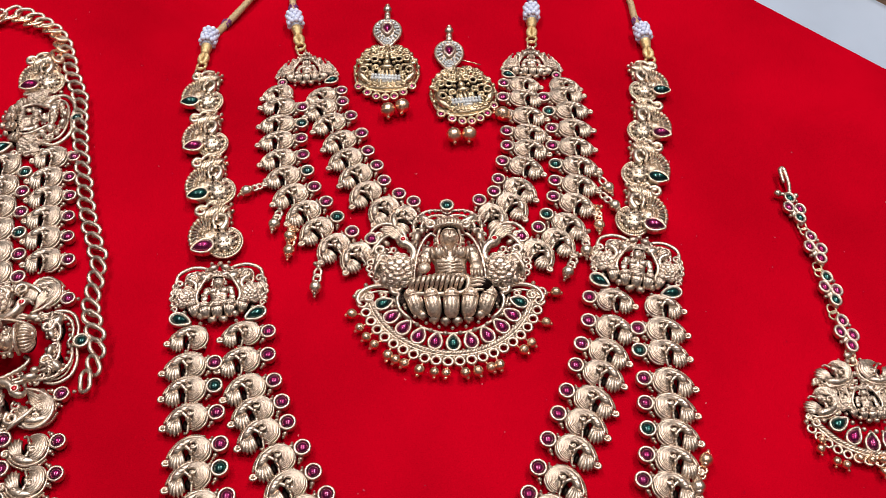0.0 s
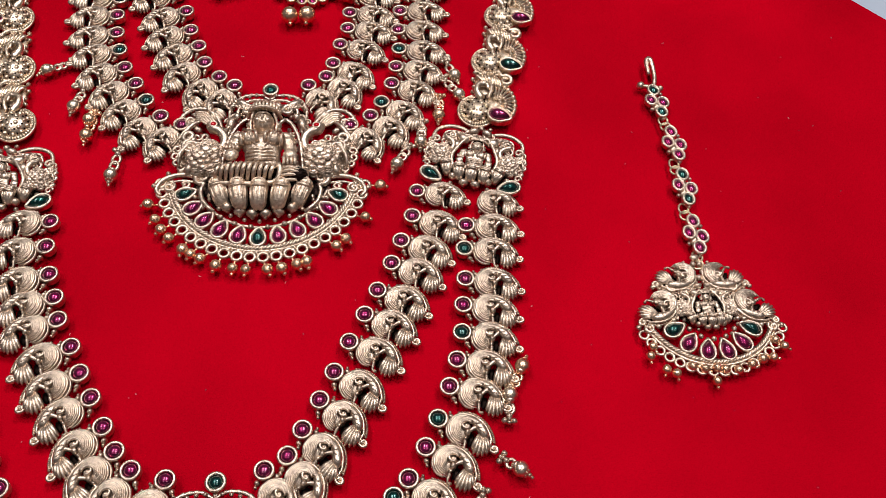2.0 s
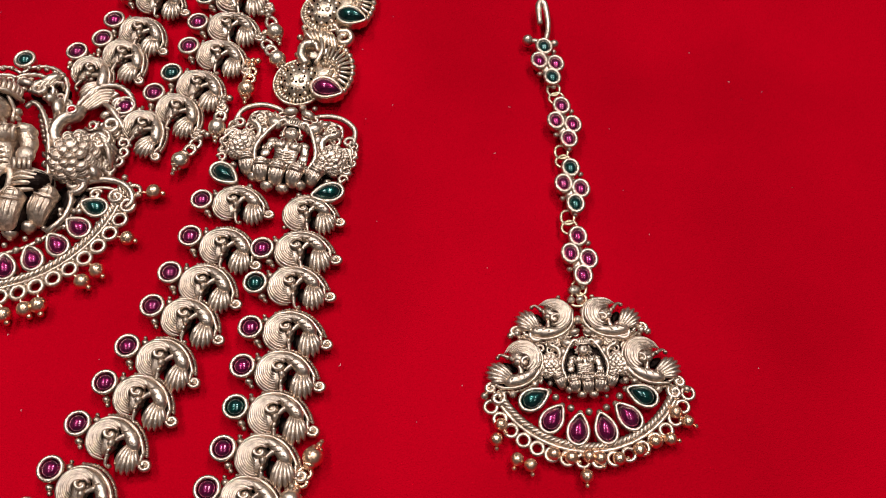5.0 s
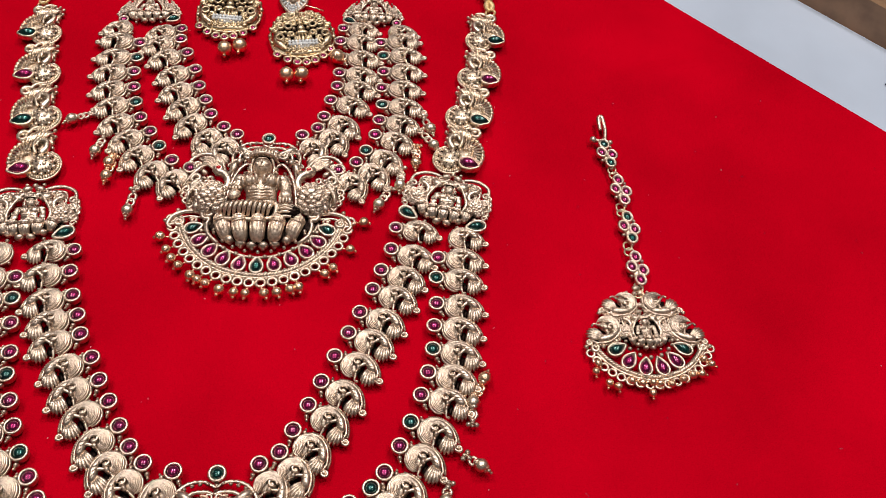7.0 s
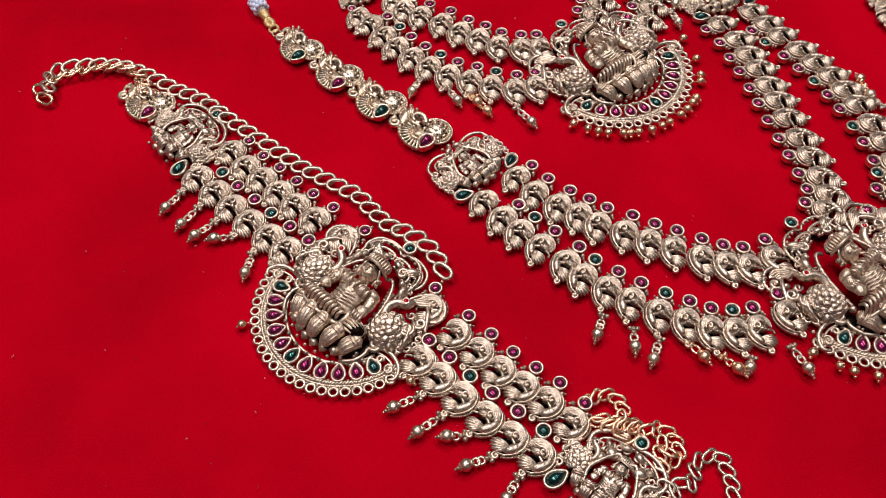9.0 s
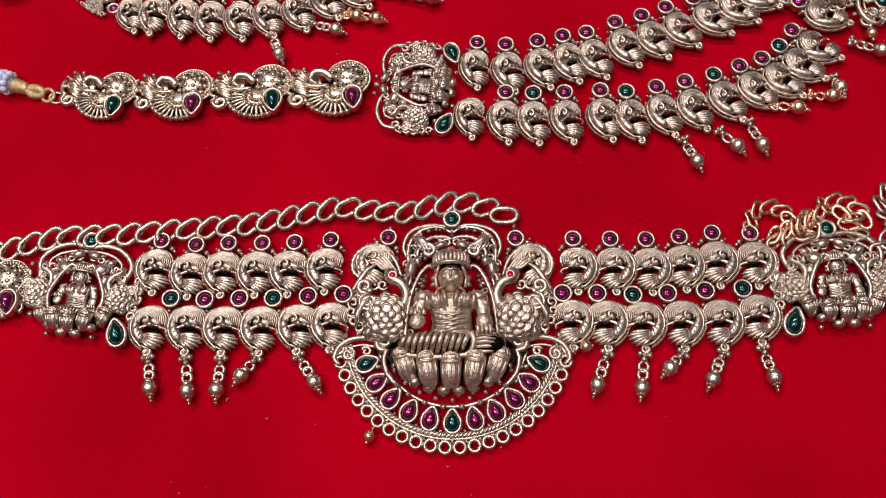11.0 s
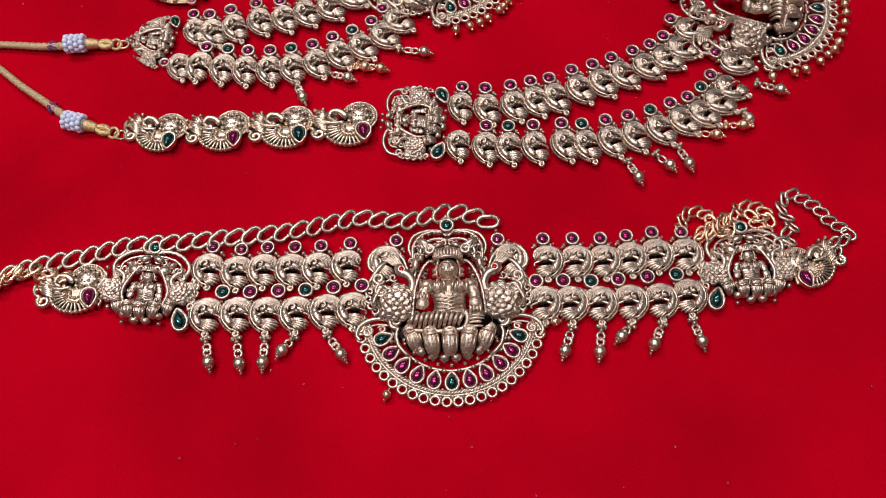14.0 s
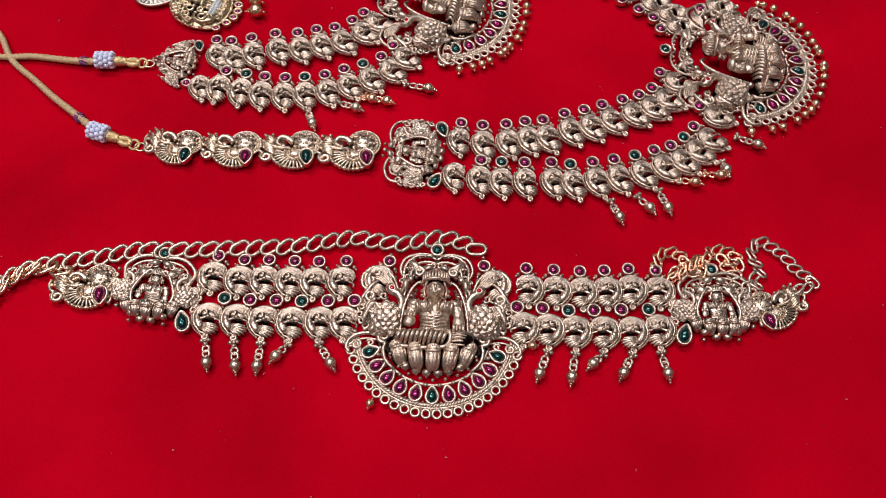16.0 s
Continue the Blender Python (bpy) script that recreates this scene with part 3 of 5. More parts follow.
def pendant_frame_geo(top_arch):
    g = Geo()
    for r, rad in ((29.0, 0.85), (30.0, 0.45)):
        if rad > 0.7:
            g.rope([(*polar(r, 188 + 164 * i / 150), 1.4) for i in range(151)], 0.95, 3.4)
        else:
            g.tube([(*polar(r, 188 + 164 * i / 60), 1.2) for i in range(61)], rad, 6, 1.2, n=2)
    g.tube([(*polar(21.3, 196 + 148 * i / 30), 1.0) for i in range(31)], 0.6, 6, n=1)
    for i in range(24):
        a = 189 + 162 * i / 23
        x, y = polar(32.2, a)
        g.tube([(x + 1.55 * math.cos(2 * math.pi * k / 9), y + 1.55 * math.sin(2 * math.pi * k / 9), 1.2) for k in range(9)], 0.6, 7, 1.2, closed=True, n=2)
        g.ball((*polar(30.8, a + 3.4), 1.3), 0.62, 6, 4)
    for i in range(11):
        a = 202 + 136 * i / 10
        h = Geo()
        h.add(setting(drop_outline(6.4, 5.2), 0.48, 0.3, 2.2))
        g.add(h, *polar(ARC_R, a), a + 180 - 90)
        if i < 10:
            g.ball((*polar(21.6, a + 6.8), 1.6), 0.95, 7, 4)
            g.ball((*polar(28.0, a + 6.8), 1.2), 0.6, 6, 4)
        g.ball((*polar(19.6, a), 1.8), 0.75, 6, 4)
    half = Geo()
    # scrolls beside the lotus, the arch, the canopy and the outer loops
    half.spiral((18.6, 21.4), 2.6, 0.8, 250, 1.2, (0.7, 0.9, 0.8), 2.6, 10, tail=((14.0, 8.6), (17.6, 12.4), (18.6, 17.0)))
    half.tube([(12.6, 21.0, 4.0), (12.4, 27.0, 5.0), (11.2, 34.0, 5.6), (8.8, 40.0, 5.8), (6.2, 42.6, 5.8), (4.4, 41.4, 5.6)], 0.68, 6, n=7, ribs=0.2)
    half.tube([(13.6, 21.6, 3.2), (13.6, 27.4, 4.0), (12.6, 34.6, 4.4), (11.2, 40.0, 4.4)], 0.5, 5, n=4)
    half.ball((13.4, 20.4, 4.0), 1.5, 8, 5)
    for k in range(6):
        half.spiral((11.4 - 0.45 * k, 24.0 + 3.0 * k), 1.1, 0.3, 80 * k, 1.2, (0.35, 0.5, 0.36), 2.6, 7)
        half.ball((9.8 - 0.5 * k, 33.0 + 1.5 * k, 3.0), (0.9, 0.8, 0.9), 7, 4)
    half.tube([(10.8, 40.0, 3.0), (12.4, 45.0, 3.2), (12.0, 50.4, 3.4), (8.6, 54.4, 3.4), (3.6, 55.4, 3.2), (0, 53.6, 3.0)], (0.5, 0.62, 0.62, 0.5), 6, n=6, ribs=0.18)
    half.tube([(9.2, 43.0, 4.0), (9.6, 47.6, 4.6), (6.6, 51.2, 4.8), (2.4, 51.8, 4.8), (0, 51.0, 4.8)], (0.5, 0.65, 0.6, 0.45), 6, n=6, ribs=0.18)
    for k in range(7):
        half.spiral((1.4 + 1.9 * k, 50.0 - 0.16 * k * k, ), 1.3, 0.35, 55 * k, 1.2, (0.34, 0.5, 0.36), 4.6 - 0.3 * k, 7)
        half.ball((2.4 + 1.7 * k, 47.6 - 0.2 * k * k, 4.4 - 0.3 * k), (1.0, 0.8, 0.9), 7, 4, 40 * k)
    half.spiral((6.6, 47.6), 2.2, 0.6, 20, 1.4, (0.8, 0.9, 0.7), 4.6, 10)
    half.ball((8.2, 50.4, 3.8), (3.4, 1.7, 2.0), 9, 5, 35)
    half.ball((11.4, 42.6, 3.6), (1.7, 3.0, 2.0), 8, 5, 10)
    half.ball((9.6, 44.4, 5.0), (1.3, 1.5, 1.3), 8, 5)
    half.ball((3.0, 49.0, 5.0), (2.2, 1.3, 1.5), 8, 5, -20)
    for k in range(5):
        half.tube([(6.2 + 1.1 * k, 46.6 + 0.5 * k, 5.0), (7.8 + 1.0 * k, 50.2 - 0.3 * k, 5.2), (9.8 + 0.5 * k, 52.4 - 1.2 * k, 3.6)], 0.42, 5, n=2)
        half.ball((2.2 + 2.2 * k, 54.6 - 0.35 * k * k * 0.5, 3.9), 0.7, 6, 4)
        half.ball((14.4 - 0.5 * k, 37.4 + 1.7 * k, 2.6), 0.8, 6, 4)
    half.tube([(18.6, 20.6, 2.2), (23.0, 22.6, 2.2), (27.6, 22.4, 2.0), (31.0, 20.4, 2.0), (32.4, 17.2, 1.8), (31.0, 15.2, 1.6)], (0.6, 0.8, 0.85, 0.8, 0.7), 8, 1.2, n=5)
    half.tube([(21.0, 20.2, 1.8), (24.6, 20.8, 1.8), (28.0, 20.2, 1.8)], 0.45, 6, n=4)
    half.spiral((28.6, 18.2), 2.0, 0.5, 80, 1.3, (0.5, 0.7, 0.5), 1.9, 11, sides=7)
    half.spiral((23.6, 18.9), 1.5, 0.4, 20, 1.2, (0.45, 0.6, 0.45), 1.8, 9, sides=7)
    half.spiral((24.6, 37.6), 2.4, 0.7, 200, 1.3, (0.8, 0.9, 0.6), 3.0, 10)
    half.tube([(21.4, 44.4, 2.8), (24.0, 42.4, 3.2), (26.6, 38.6, 3.0), (28.4, 36.0, 2.4)], (0.5, 0.9, 0.9, 0.5), 6, n=3)
    for x, y, r in ((33.4, 18.8, 1.0), (29.6, 23.6, 0.9), (26.0, 24.4, 1.0), (24.2, 33.4, 1.1), (25.0, 29.6, 1.2), (22.6, 47.0, 1.1), (19.6, 50.0, 1.2), (17.0, 52.6, 0.9), (27.0, 44.0, 1.0),
                    (13.6, 13.0, 1.0), (15.8, 15.0, 1.0), (17.6, 10.6, 0.9), (20.4, 14.6, 1.0), (27.4, 34.4, 1.1), (16.2, 46.0, 1.3), (15.0, 42.2, 1.1), (18.0, 56.0, 0.8)):
        half.ball((x, y, max(1.5, r)), r, 7, 4)
    half.under((20.5, 29.0, 0.7), (7.0, 7.0, 0.7), 16, 4, -20)
    for k in range(9):
        a = radians(-64 + 20 * k)
        half.spiral((20.4 + 7.8 * math.cos(a), 31.0 + 7.4 * math.sin(a)), 1.7, 0.4, 70 * k, 1.2, (0.45, 0.6, 0.4), 1.8, 8)
    half.under((7.4, 48.8, 0.8), (5.4, 3.2, 0.8), 14, 4, -10)
    half.under((16.6, 18.6, 0.8), (5.4, 3.4, 0.8), 12, 4, 30)
    # curled plume above each bird
    half.tube([(14.4, 40.6, 2.4), (16.2, 45.4, 2.4), (20.2, 49.4, 2.4), (24.8, 49.6, 2.2), (28.2, 46.4, 2.0), (28.2, 42.4, 1.8), (25.6, 40.2, 1.8)], (0.5, 0.8, 0.8, 0.75, 0.6), 6, 1.2, n=6, ribs=0.2)
    for k in range(5):
        o = 1.05 * (k + 1)
        half.tube([(15.4 + 0.8 * k, 41.4 + 0.3 * k, 2.6), (17.0 + 0.6 * o, 45.0 - 0.35 * o, 3.0), (20.4 + 0.3 * o, 48.6 - 0.75 * o, 3.0), (24.0 - 0.1 * o, 48.9 - 0.8 * o, 2.8)], (0.36, 0.5, 0.5, 0.34), 5, 1.3, n=3)
    half.spiral((25.0, 44.4), 2.9, 0.7, 95, 1.4, (0.5, 0.7, 0.55), 2.4, 11, tail=((20.6, 46.8), (23.0, 47.6)))
    half.ball((25.0, 44.4, 2.0), 1.0, 7, 5)
    half.ball((22.6, 41.4, 1.8), (1.8, 1.2, 1.3), 8, 5, 30)
    g.add(mirrored(half))
    g.add(setting(round_outline(2.3), 0.55, 0.3, 2.2), 0, 58.0, z=1.0)
    g.tube([(0, 53.0, 1.2), (0, 57.0, 1.2)], 1.0, 6, n=1)
    if top_arch:
        arch = Geo()
        arch.tube([(12.8, 46.4, 1.8), (14.0, 50.0, 1.8), (12.0, 54.6, 1.8), (6.4, 56.6, 1.8), (0.6, 56.0, 1.8)], (0.55, 0.7, 0.7, 0.55), 6, n=4)
        arch.tube([(12.0, 47.4, 2.0), (12.6, 50.2, 2.0), (10.8, 53.4, 2.0), (6.0, 55.2, 2.0), (1.0, 54.8, 2.0)], 0.36, 5, n=4)
        arch.spiral((11.8, 48.4), 1.7, 0.5, 60, 1.2, 0.6, 1.9, 8)
        g.add(mirrored(arch))
    return g


def bead_drop_mesh():
    g = Geo()
    g.tube([(0, 0, 1.2), (0, -2.0, 1.2)], 0.35, 5, n=1)
    g.ball((0, -3.6, 1.8), 1.8, 10, 7)
    g.ball((0, -5.4, 1.2), 0.75, 7, 5)
    return g.mesh("fringe_bead", BRIGHT)


FRAME = {False: pendant_frame_geo(False).mesh("pendant_frame", GOLD), True: pendant_frame_geo(True).mesh("pendant_frame", GOLD)}
FRINGE = bead_drop_mesh()
BIRD_R, _flip = BIRD.mesh("bird_relief", GOLD), Geo()
_flip.add(BIRD, flip=True)
BIRD_L = _flip.mesh("bird_relief", GOLD)
FIGURE_M = FIGURE.mesh("seated_figure_relief", CAST_GOLD)


def pendant(root, x, y, turn, fringe, top_arch=False, seed=1, drop=0.0):
    rng = random.Random(seed)
    ob = part("pendant", FRAME[top_arch], root, inside(root, place(x, y, turn)), "large openwork gold pendant with a stone-set half-moon border")
    for me in PETALS:
        part("lotus_petal", me, ob, place(0, 12.6 - 0.5 * drop))
    part("seated_figure_relief", FIGURE_M, ob, place(0, 20.4 - drop))
    for left, mesh in ((True, BIRD_R), (False, BIRD_L)):
        b = part("bird_relief", mesh, ob, place(-18.6 if left else 18.6, 28.8))
        part("bird_eye", EYE_RUBY, ob, place(-16.4 if left else 16.4, 39.4, 0, 7.0), "tiny red glass eye")
    for i in range(11):
        a = 202 + 136 * i / 10
        green = i in (0, 5, 10)
        part("stone", DROP_EMERALD if green else DROP_RUBY, ob, place(*polar(ARC_R, a), a + 90, 1.6),
             "teardrop emerald-green glass stone" if green else "teardrop ruby-red glass stone")
    part("stone", ROUND_EMERALD, ob, place(0, 58.0, 0, 2.6), "round emerald-green glass stone")
    for i in range(24):
        if rng.random() < fringe:
            a = 189 + 162 * i / 23
            part("fringe_bead", FRINGE, ob, place(*polar(33.4, a), a + 90 + rng.uniform(-22, 22), 0, rng.uniform(0.92, 1.08)))
    return ob


def medallion_reliefs(corners=True):
    """The lotus seat, the figure and the two birds of a small shrine plaque, about the middle between its side stones."""
    figure, left, right, low, out = Geo(), Geo(), Geo(), Geo(), []
    for petal in [petal_geo(11.6, 5, k, 3.1) for k in range(5)] + [small_petal_geo(11.6, 5, k, 3.1) for k in range(4)]:
        g = Geo()
        g.add(petal, 0, 1.6, size=0.86)
        out.append(("lotus_petal", g))
    small = Geo()
    small.add(FIGURE, size=0.52)
    small.v = [(a, b, 0.6 * c) for a, b, c in small.v]
    figure.add(small, 0, 4.8)
    low.add(BIRD, size=0.6)
    low.v = [(a, b, 0.8 * c) for a, b, c in low.v]
    left.add(low, -11.4, 9.6)
    right.add(left, flip=True)
    out += [("seated_figure_relief", figure), ("bird_relief", left), ("bird_relief", right)]
    for name, g in out:
        narrowed(g, corners)
    return out


def narrowed(g, corners):
    """Where there are no corner scrolls: a stepped crown that narrows upwards."""
    if not corners:
        g.v = [(x * (1.06 - 0.03 * max(0.0, y - 4.0)), y, z) for x, y, z in g.v]


def medallion_geo(arch, corners=True):
    """The openwork of the plaque: arch, scrolls and grains."""
    g = Geo()
    half = Geo()
    half.tube([(6.2, 3.6, 2.6), (7.4, 8.6, 3.0), (5.4, 13.6, 3.4), (3.0, 17.0, 3.4), (1.6, 16.4, 3.4)], 0.6, 7, n=6, ribs=0.1)
    half.under((10.6, 9.0, 0.6), (4.4, 4.6, 0.6), 14, 4)
    for k in range(6):
        half.spiral((2.0 + 2.2 * k, 19.6 - 0.32 * k * k), 1.35, 0.4, 50 * k, 1.2, (0.35, 0.5, 0.4), 2.0, 7)
        half.ball((3.4 + 2.0 * k, 17.2 - 0.3 * k * k, 1.7), (0.9, 0.7, 0.8), 7, 4, 30 * k)
    for k in range(5):
        half.spiral((16.0 - 0.5 * abs(k - 2), 4.6 + 2.4 * k), 1.3, 0.35, 80 * k, 1.1, (0.35, 0.48, 0.36), 1.6, 7)
    if arch:
        half.tube([(11.6, 14.0, 1.6), (12.4, 18.4, 1.6), (9.2, 22.0, 1.6), (4.6, 23.4, 1.6), (0, 22.6, 1.6)], (0.7, 0.8, 0.8, 0.7), 6, n=4)
        half.tube([(9.4, 15.6, 1.8), (9.8, 18.2, 1.8), (7.2, 20.4, 1.8), (3.4, 21.4, 1.8), (0, 21.4, 1.8)], 0.5, 5, n=4)
        half.spiral((10.8, 14.8), 1.5, 0.4, 0, 1.2, 0.5, 1.8, 8)
    elif corners:
        half.tube([(15.2, 14.4, 1.6), (14.2, 19.0, 1.6), (10.0, 21.4, 1.6), (5.4, 21.0, 1.6), (2.4, 19.0, 1.8)], (0.6, 0.75, 0.75, 0.6), 6, n=4)
        half.tube([(11.8, 15.6, 1.6), (11.0, 18.6, 1.8), (7.6, 19.6, 1.8)], 0.5, 5, n=4)
        half.spiral((9.2, 17.4), 1.6, 0.4, 60, 1.3, 0.5, 2.0, 9)
        half.spiral((13.8, 15.0), 1.5, 0.4, 0, 1.1, 0.55, 1.6, 8)
    half.ball((4.8, 16.2, 2.6), (2.4, 1.8, 1.6), 8, 5, 20)
    half.ball((6.6, 13.4, 2.4), (1.4, 1.8, 1.4), 8, 5)
    half.ball((2.2, 20.2, 2.4), (2.0, 1.3, 1.4), 8, 5, -20)
    half.ball((7.0, 18.4, 2.0), (1.5, 1.1, 1.1), 7, 4, 30)
    for x, y, r in ((16.0, 6.6, 0.9), (16.4, 11.4, 0.8), (14.6, 17.0, 0.8), (9.4, 3.6, 0.9), (11.6, 3.2, 1.0), (14.6, 3.8, 0.8), (3.0, 23.0, 0.8), (6.0, -1.6, 0.8)):
        half.ball((x, y, max(1.3, r)), r, 7, 4)
    g.add(mirrored(half))
    narrowed(g, corners)
    return g


def medallion_mesh(arch, sides, ruby=0):
    g = medallion_geo(arch, not ruby)
    if ruby:
        g.add(setting(round_outline(2.2), 0.55, 0.3, 2.1), ruby * 12.8, 0.4)
    for s in sides:
        g.add(setting(drop_outline(7.4, 5.4), 0.5, 0.3, 2.2), s * 12.6, 0, s * (20 if arch else 115), z=0.2)
    if arch:
        g.add(setting(round_outline(2.0), 0.5, 0.3, 2.2), 0, 24.6)
    else:
        g.ball((0, 22.6, 1.4), 1.1, 8, 5)
    return g.mesh("medallion", GOLD)


MEDALLION = medallion_mesh(False, (-1, 1))
MEDALLION_TOP = {1: medallion_mesh(False, (1,), -1), -1: medallion_mesh(False, (-1,), 1)}
MEDALLION_BELT = {1: medallion_mesh(True, (1,)), -1: medallion_mesh(True, (-1,))}


RELIEFS = {c: [(name, g.mesh(name, GOLD)) for name, g in medallion_reliefs(c)] for c in (True, False)}


def medallion(root, x, y, turn, belt_side=0, size=1.0, top_side=0):
    mesh = MEDALLION_BELT[belt_side] if belt_side else MEDALLION_TOP[top_side] if top_side else MEDALLION
    ob = part("medallion", mesh, root, inside(root, place(x, y, turn, 0, size)), "small openwork gold shrine plaque")
    for name, me in RELIEFS[not top_side]:
        part(name, me, ob)
    if top_side:
        part("stone", ROUND_RUBY, ob, place(-top_side * 12.8, 0.4, 0, 1.6), "round ruby-red glass stone")
    for s in ((belt_side or top_side,) if belt_side or top_side else (-1, 1)):
        part("stone", BIG_EMERALD, ob, place(s * 12.6, 0, s * (20 if belt_side else 115), 1.8), "teardrop emerald-green glass stone")
    if belt_side:
        part("stone", ROUND_EMERALD, ob, place(0, 24.6, 0, 1.6), "round emerald-green glass stone")
    return ob


def fan_bird_geo():
    """A fan-tailed bird link, about 24 long along y: a round body dotted dark as if pierced, a stone, a fan of beaded
    ribs and a leafy crest.
    """
    g = Geo()
    bx, by = 4.6, -5.8
    g.ball((bx, by, 1.5), (4.7, 4.7, 2.7), 14, 7)
    for i in range(3):
        for k in range(10 - 3 * i):
            a, e = 2 * math.pi * (k + i * 0.5) / (10 - 3 * i), radians(20 + 24 * i)
            # near-black balls paint the shaded holes on a closed dome
            g.under((bx + 4.6 * math.cos(e) * math.cos(a), by + 4.6 * math.cos(e) * math.sin(a), 1.5 + 2.6 * math.sin(e)), 0.34, 6, 3)
            a += 0.5 * 2 * math.pi / (10 - 3 * i)
            g.ball((bx + 4.6 * math.cos(e) * math.cos(a), by + 4.6 * math.cos(e) * math.sin(a), 1.5 + 2.65 * math.sin(e)), (0.8, 0.8, 0.5), 6, 4)
    g.under((bx, by, 0.9), (6.0, 6.0, 0.8), 20, 4)
    for rad, w in ((6.35, 0.4), (4.75, 0.4)):
        g.tube([(bx + rad * math.cos(radians(a)), by + rad * math.sin(radians(a)), 1.5 if w > 0.35 else 1.3) for a in range(-190, 76, 9)], w, 6, 1.2, n=2)
    for k in range(30):
        a = radians(-190 + 9 * k)
        g.tube([(bx + 4.8 * math.cos(a), by + 4.8 * math.sin(a), 1.9), (bx + 5.6 * math.cos(a), by + 5.6 * math.sin(a), 2.0), (bx + 6.4 * math.cos(a), by + 6.4 * math.sin(a), 1.2)], (0.34, 0.42, 0.36), 5, n=2)
    g.under((-1.2, -2.4, 0.7), (6.2, 7.4, 0.9), 16, 5)
    g.ball((3.0, 6.4, 0.7), (4.6, 5.4, 0.9), 14, 4, 10)
    # neck and head
    g.tube([(3.6, -1.4, 2.4), (5.6, 1.0, 2.9), (5.4, 4.0, 3.0), (2.8, 4.6, 2.8), (1.8, 2.8, 2.6)], (1.4, 1.2, 1.1, 0.9, 0.5), 8, n=4)
    g.ball((3.4, 4.8, 2.9), 1.1, 7, 5)
    g.tube([(1.6, -0.6, 2.2), (0.8, 3.6, 2.4), (2.6, 7.6, 2.0), (6.4, 9.0, 1.6)], (0.7, 0.8, 0.7, 0.3), 6, n=4)
    # fan of ribs with beads at their ends
    for k in range(13):
        a = radians(84 + 12.4 * k)
        r = 9.4 - 0.13 * k
        x, y = -1.2 + r * 0.80 * math.cos(a), -2.6 + r * math.sin(a) * 0.98
        g.tube([(-1.2 + 3.0 * math.cos(a), -2.6 + 3.0 * math.sin(a), 2.4), (x * 0.7 - 0.4, y * 0.7 - 0.8, 1.9), (x, y, 1.2)], (0.4, 0.52, 0.55), 5, n=2)
        g.ball((x, y, 1.1), 1.02, 8, 5)
    g.ball((-1.2, -2.6, 1.1), (4.2, 5.0, 1.3), 12, 5)
    for k in range(7):
        a = radians(70 + 34 * k)
        g.ball((-1.2 + 1.8 * math.cos(a), -2.6 + 2.0 * math.sin(a), 2.6), 0.75, 6, 4)
    for k in range(8):
        a = radians(80 + 19 * k)
        g.ball((-1.2 + 3.6 * math.cos(a), -2.6 + 3.8 * math.sin(a), 2.5), 0.72, 6, 4)
    # crest and hook at the far end
    for x, y, r in ((7.4, 10.4, 0.9), (6.2, 8.6, 1.1), (4.4, 10.4, 1.1), (7.8, 7.4, 0.9), (2.6, 9.2, 1.0), (5.2, 12.0, 0.8), (0.4, 8.0, 1.0), (1.4, 11.2, 0.9), (7.0, 4.4, 0.8), (7.2, 2.2, 0.8), (-0.6, 6.0, 0.9)):
        g.ball((x, y, max(1.2, r)), r, 7, 4)
    for k in range(5):
        g.tube([(-2.4 + 0.9 * k, 4.4 + 0.3 * k, 1.6), (-1.6 + 0.9 * k, 7.0 + 0.2 * k, 2.3), (0.2 + 0.6 * k, 9.6 + 0.4 * k, 1.7)], (0.4, 0.62, 0.4), 5, n=2)
    for k in range(4):
        g.tube([(1.4 + 0.7 * k, 5.8, 1.8), (2.6 + 1.1 * k, 8.4 - 0.2 * k, 2.5), (3.0 + 1.5 * k, 11.4 - 0.6 * k, 1.3)], (0.35, 0.6, 0.35), 5, n=2)
    g.spiral((-3.6, 8.4), 2.4, 0.7, 40, 1.25, (0.6, 1.0, 0.9, 0.7), 1.5, 10, tail=((3.6, 12.0), (1.0, 12.4), (-1.2, 11.4)))
    h = Geo()
    h.add(setting(drop_outline(8.0, 6.2), 0.45, 0.3, 2.2))
    g.add(h, -3.2, -7.8, 100, z=1.2)
    return g


FAN = fan_bird_geo()
# slim along the strand
FAN.v = [(0.98 * x, 1.06 * y, 1.15 * z) for x, y, z in FAN.v]
_flip = Geo()
_flip.add(FAN, flip=True)
FAN_R, FAN_L = FAN.mesh("fan_bird_link", PALE_GOLD), _flip.mesh("fan_bird_link", PALE_GOLD)


def fan_bird(root, x, y, turn, colour, flip, size=1.0):
    ob = part("fan_bird_link", FAN_L if flip else FAN_R, root, inside(root, place(x, y, turn, 0, size)), "matt gold fan-tailed bird link")
    s = -1 if flip else 1
    part("stone", BIG_EMERALD if colour == "g" else BIG_RUBY, ob, place(-3.1 * s, -8.2, 100 * s, 3.0, 1.25),
         "teardrop emerald-green glass stone" if colour == "g" else "teardrop ruby-red glass stone")
    return ob


def oval_ring(length, width, r, twist=0.0):
    g = Geo()
    g.tube([(length / 2 * math.cos(2 * math.pi * i / 12), width / 2 * math.sin(2 * math.pi * i / 12) * (1 + 0.12 * abs(math.cos(2 * math.pi * i / 12))),
             r + 0.15 + twist * math.sin(2 * math.pi * i / 12)) for i in range(12)], r, 6, 0.9, closed=True, n=1)
    return g


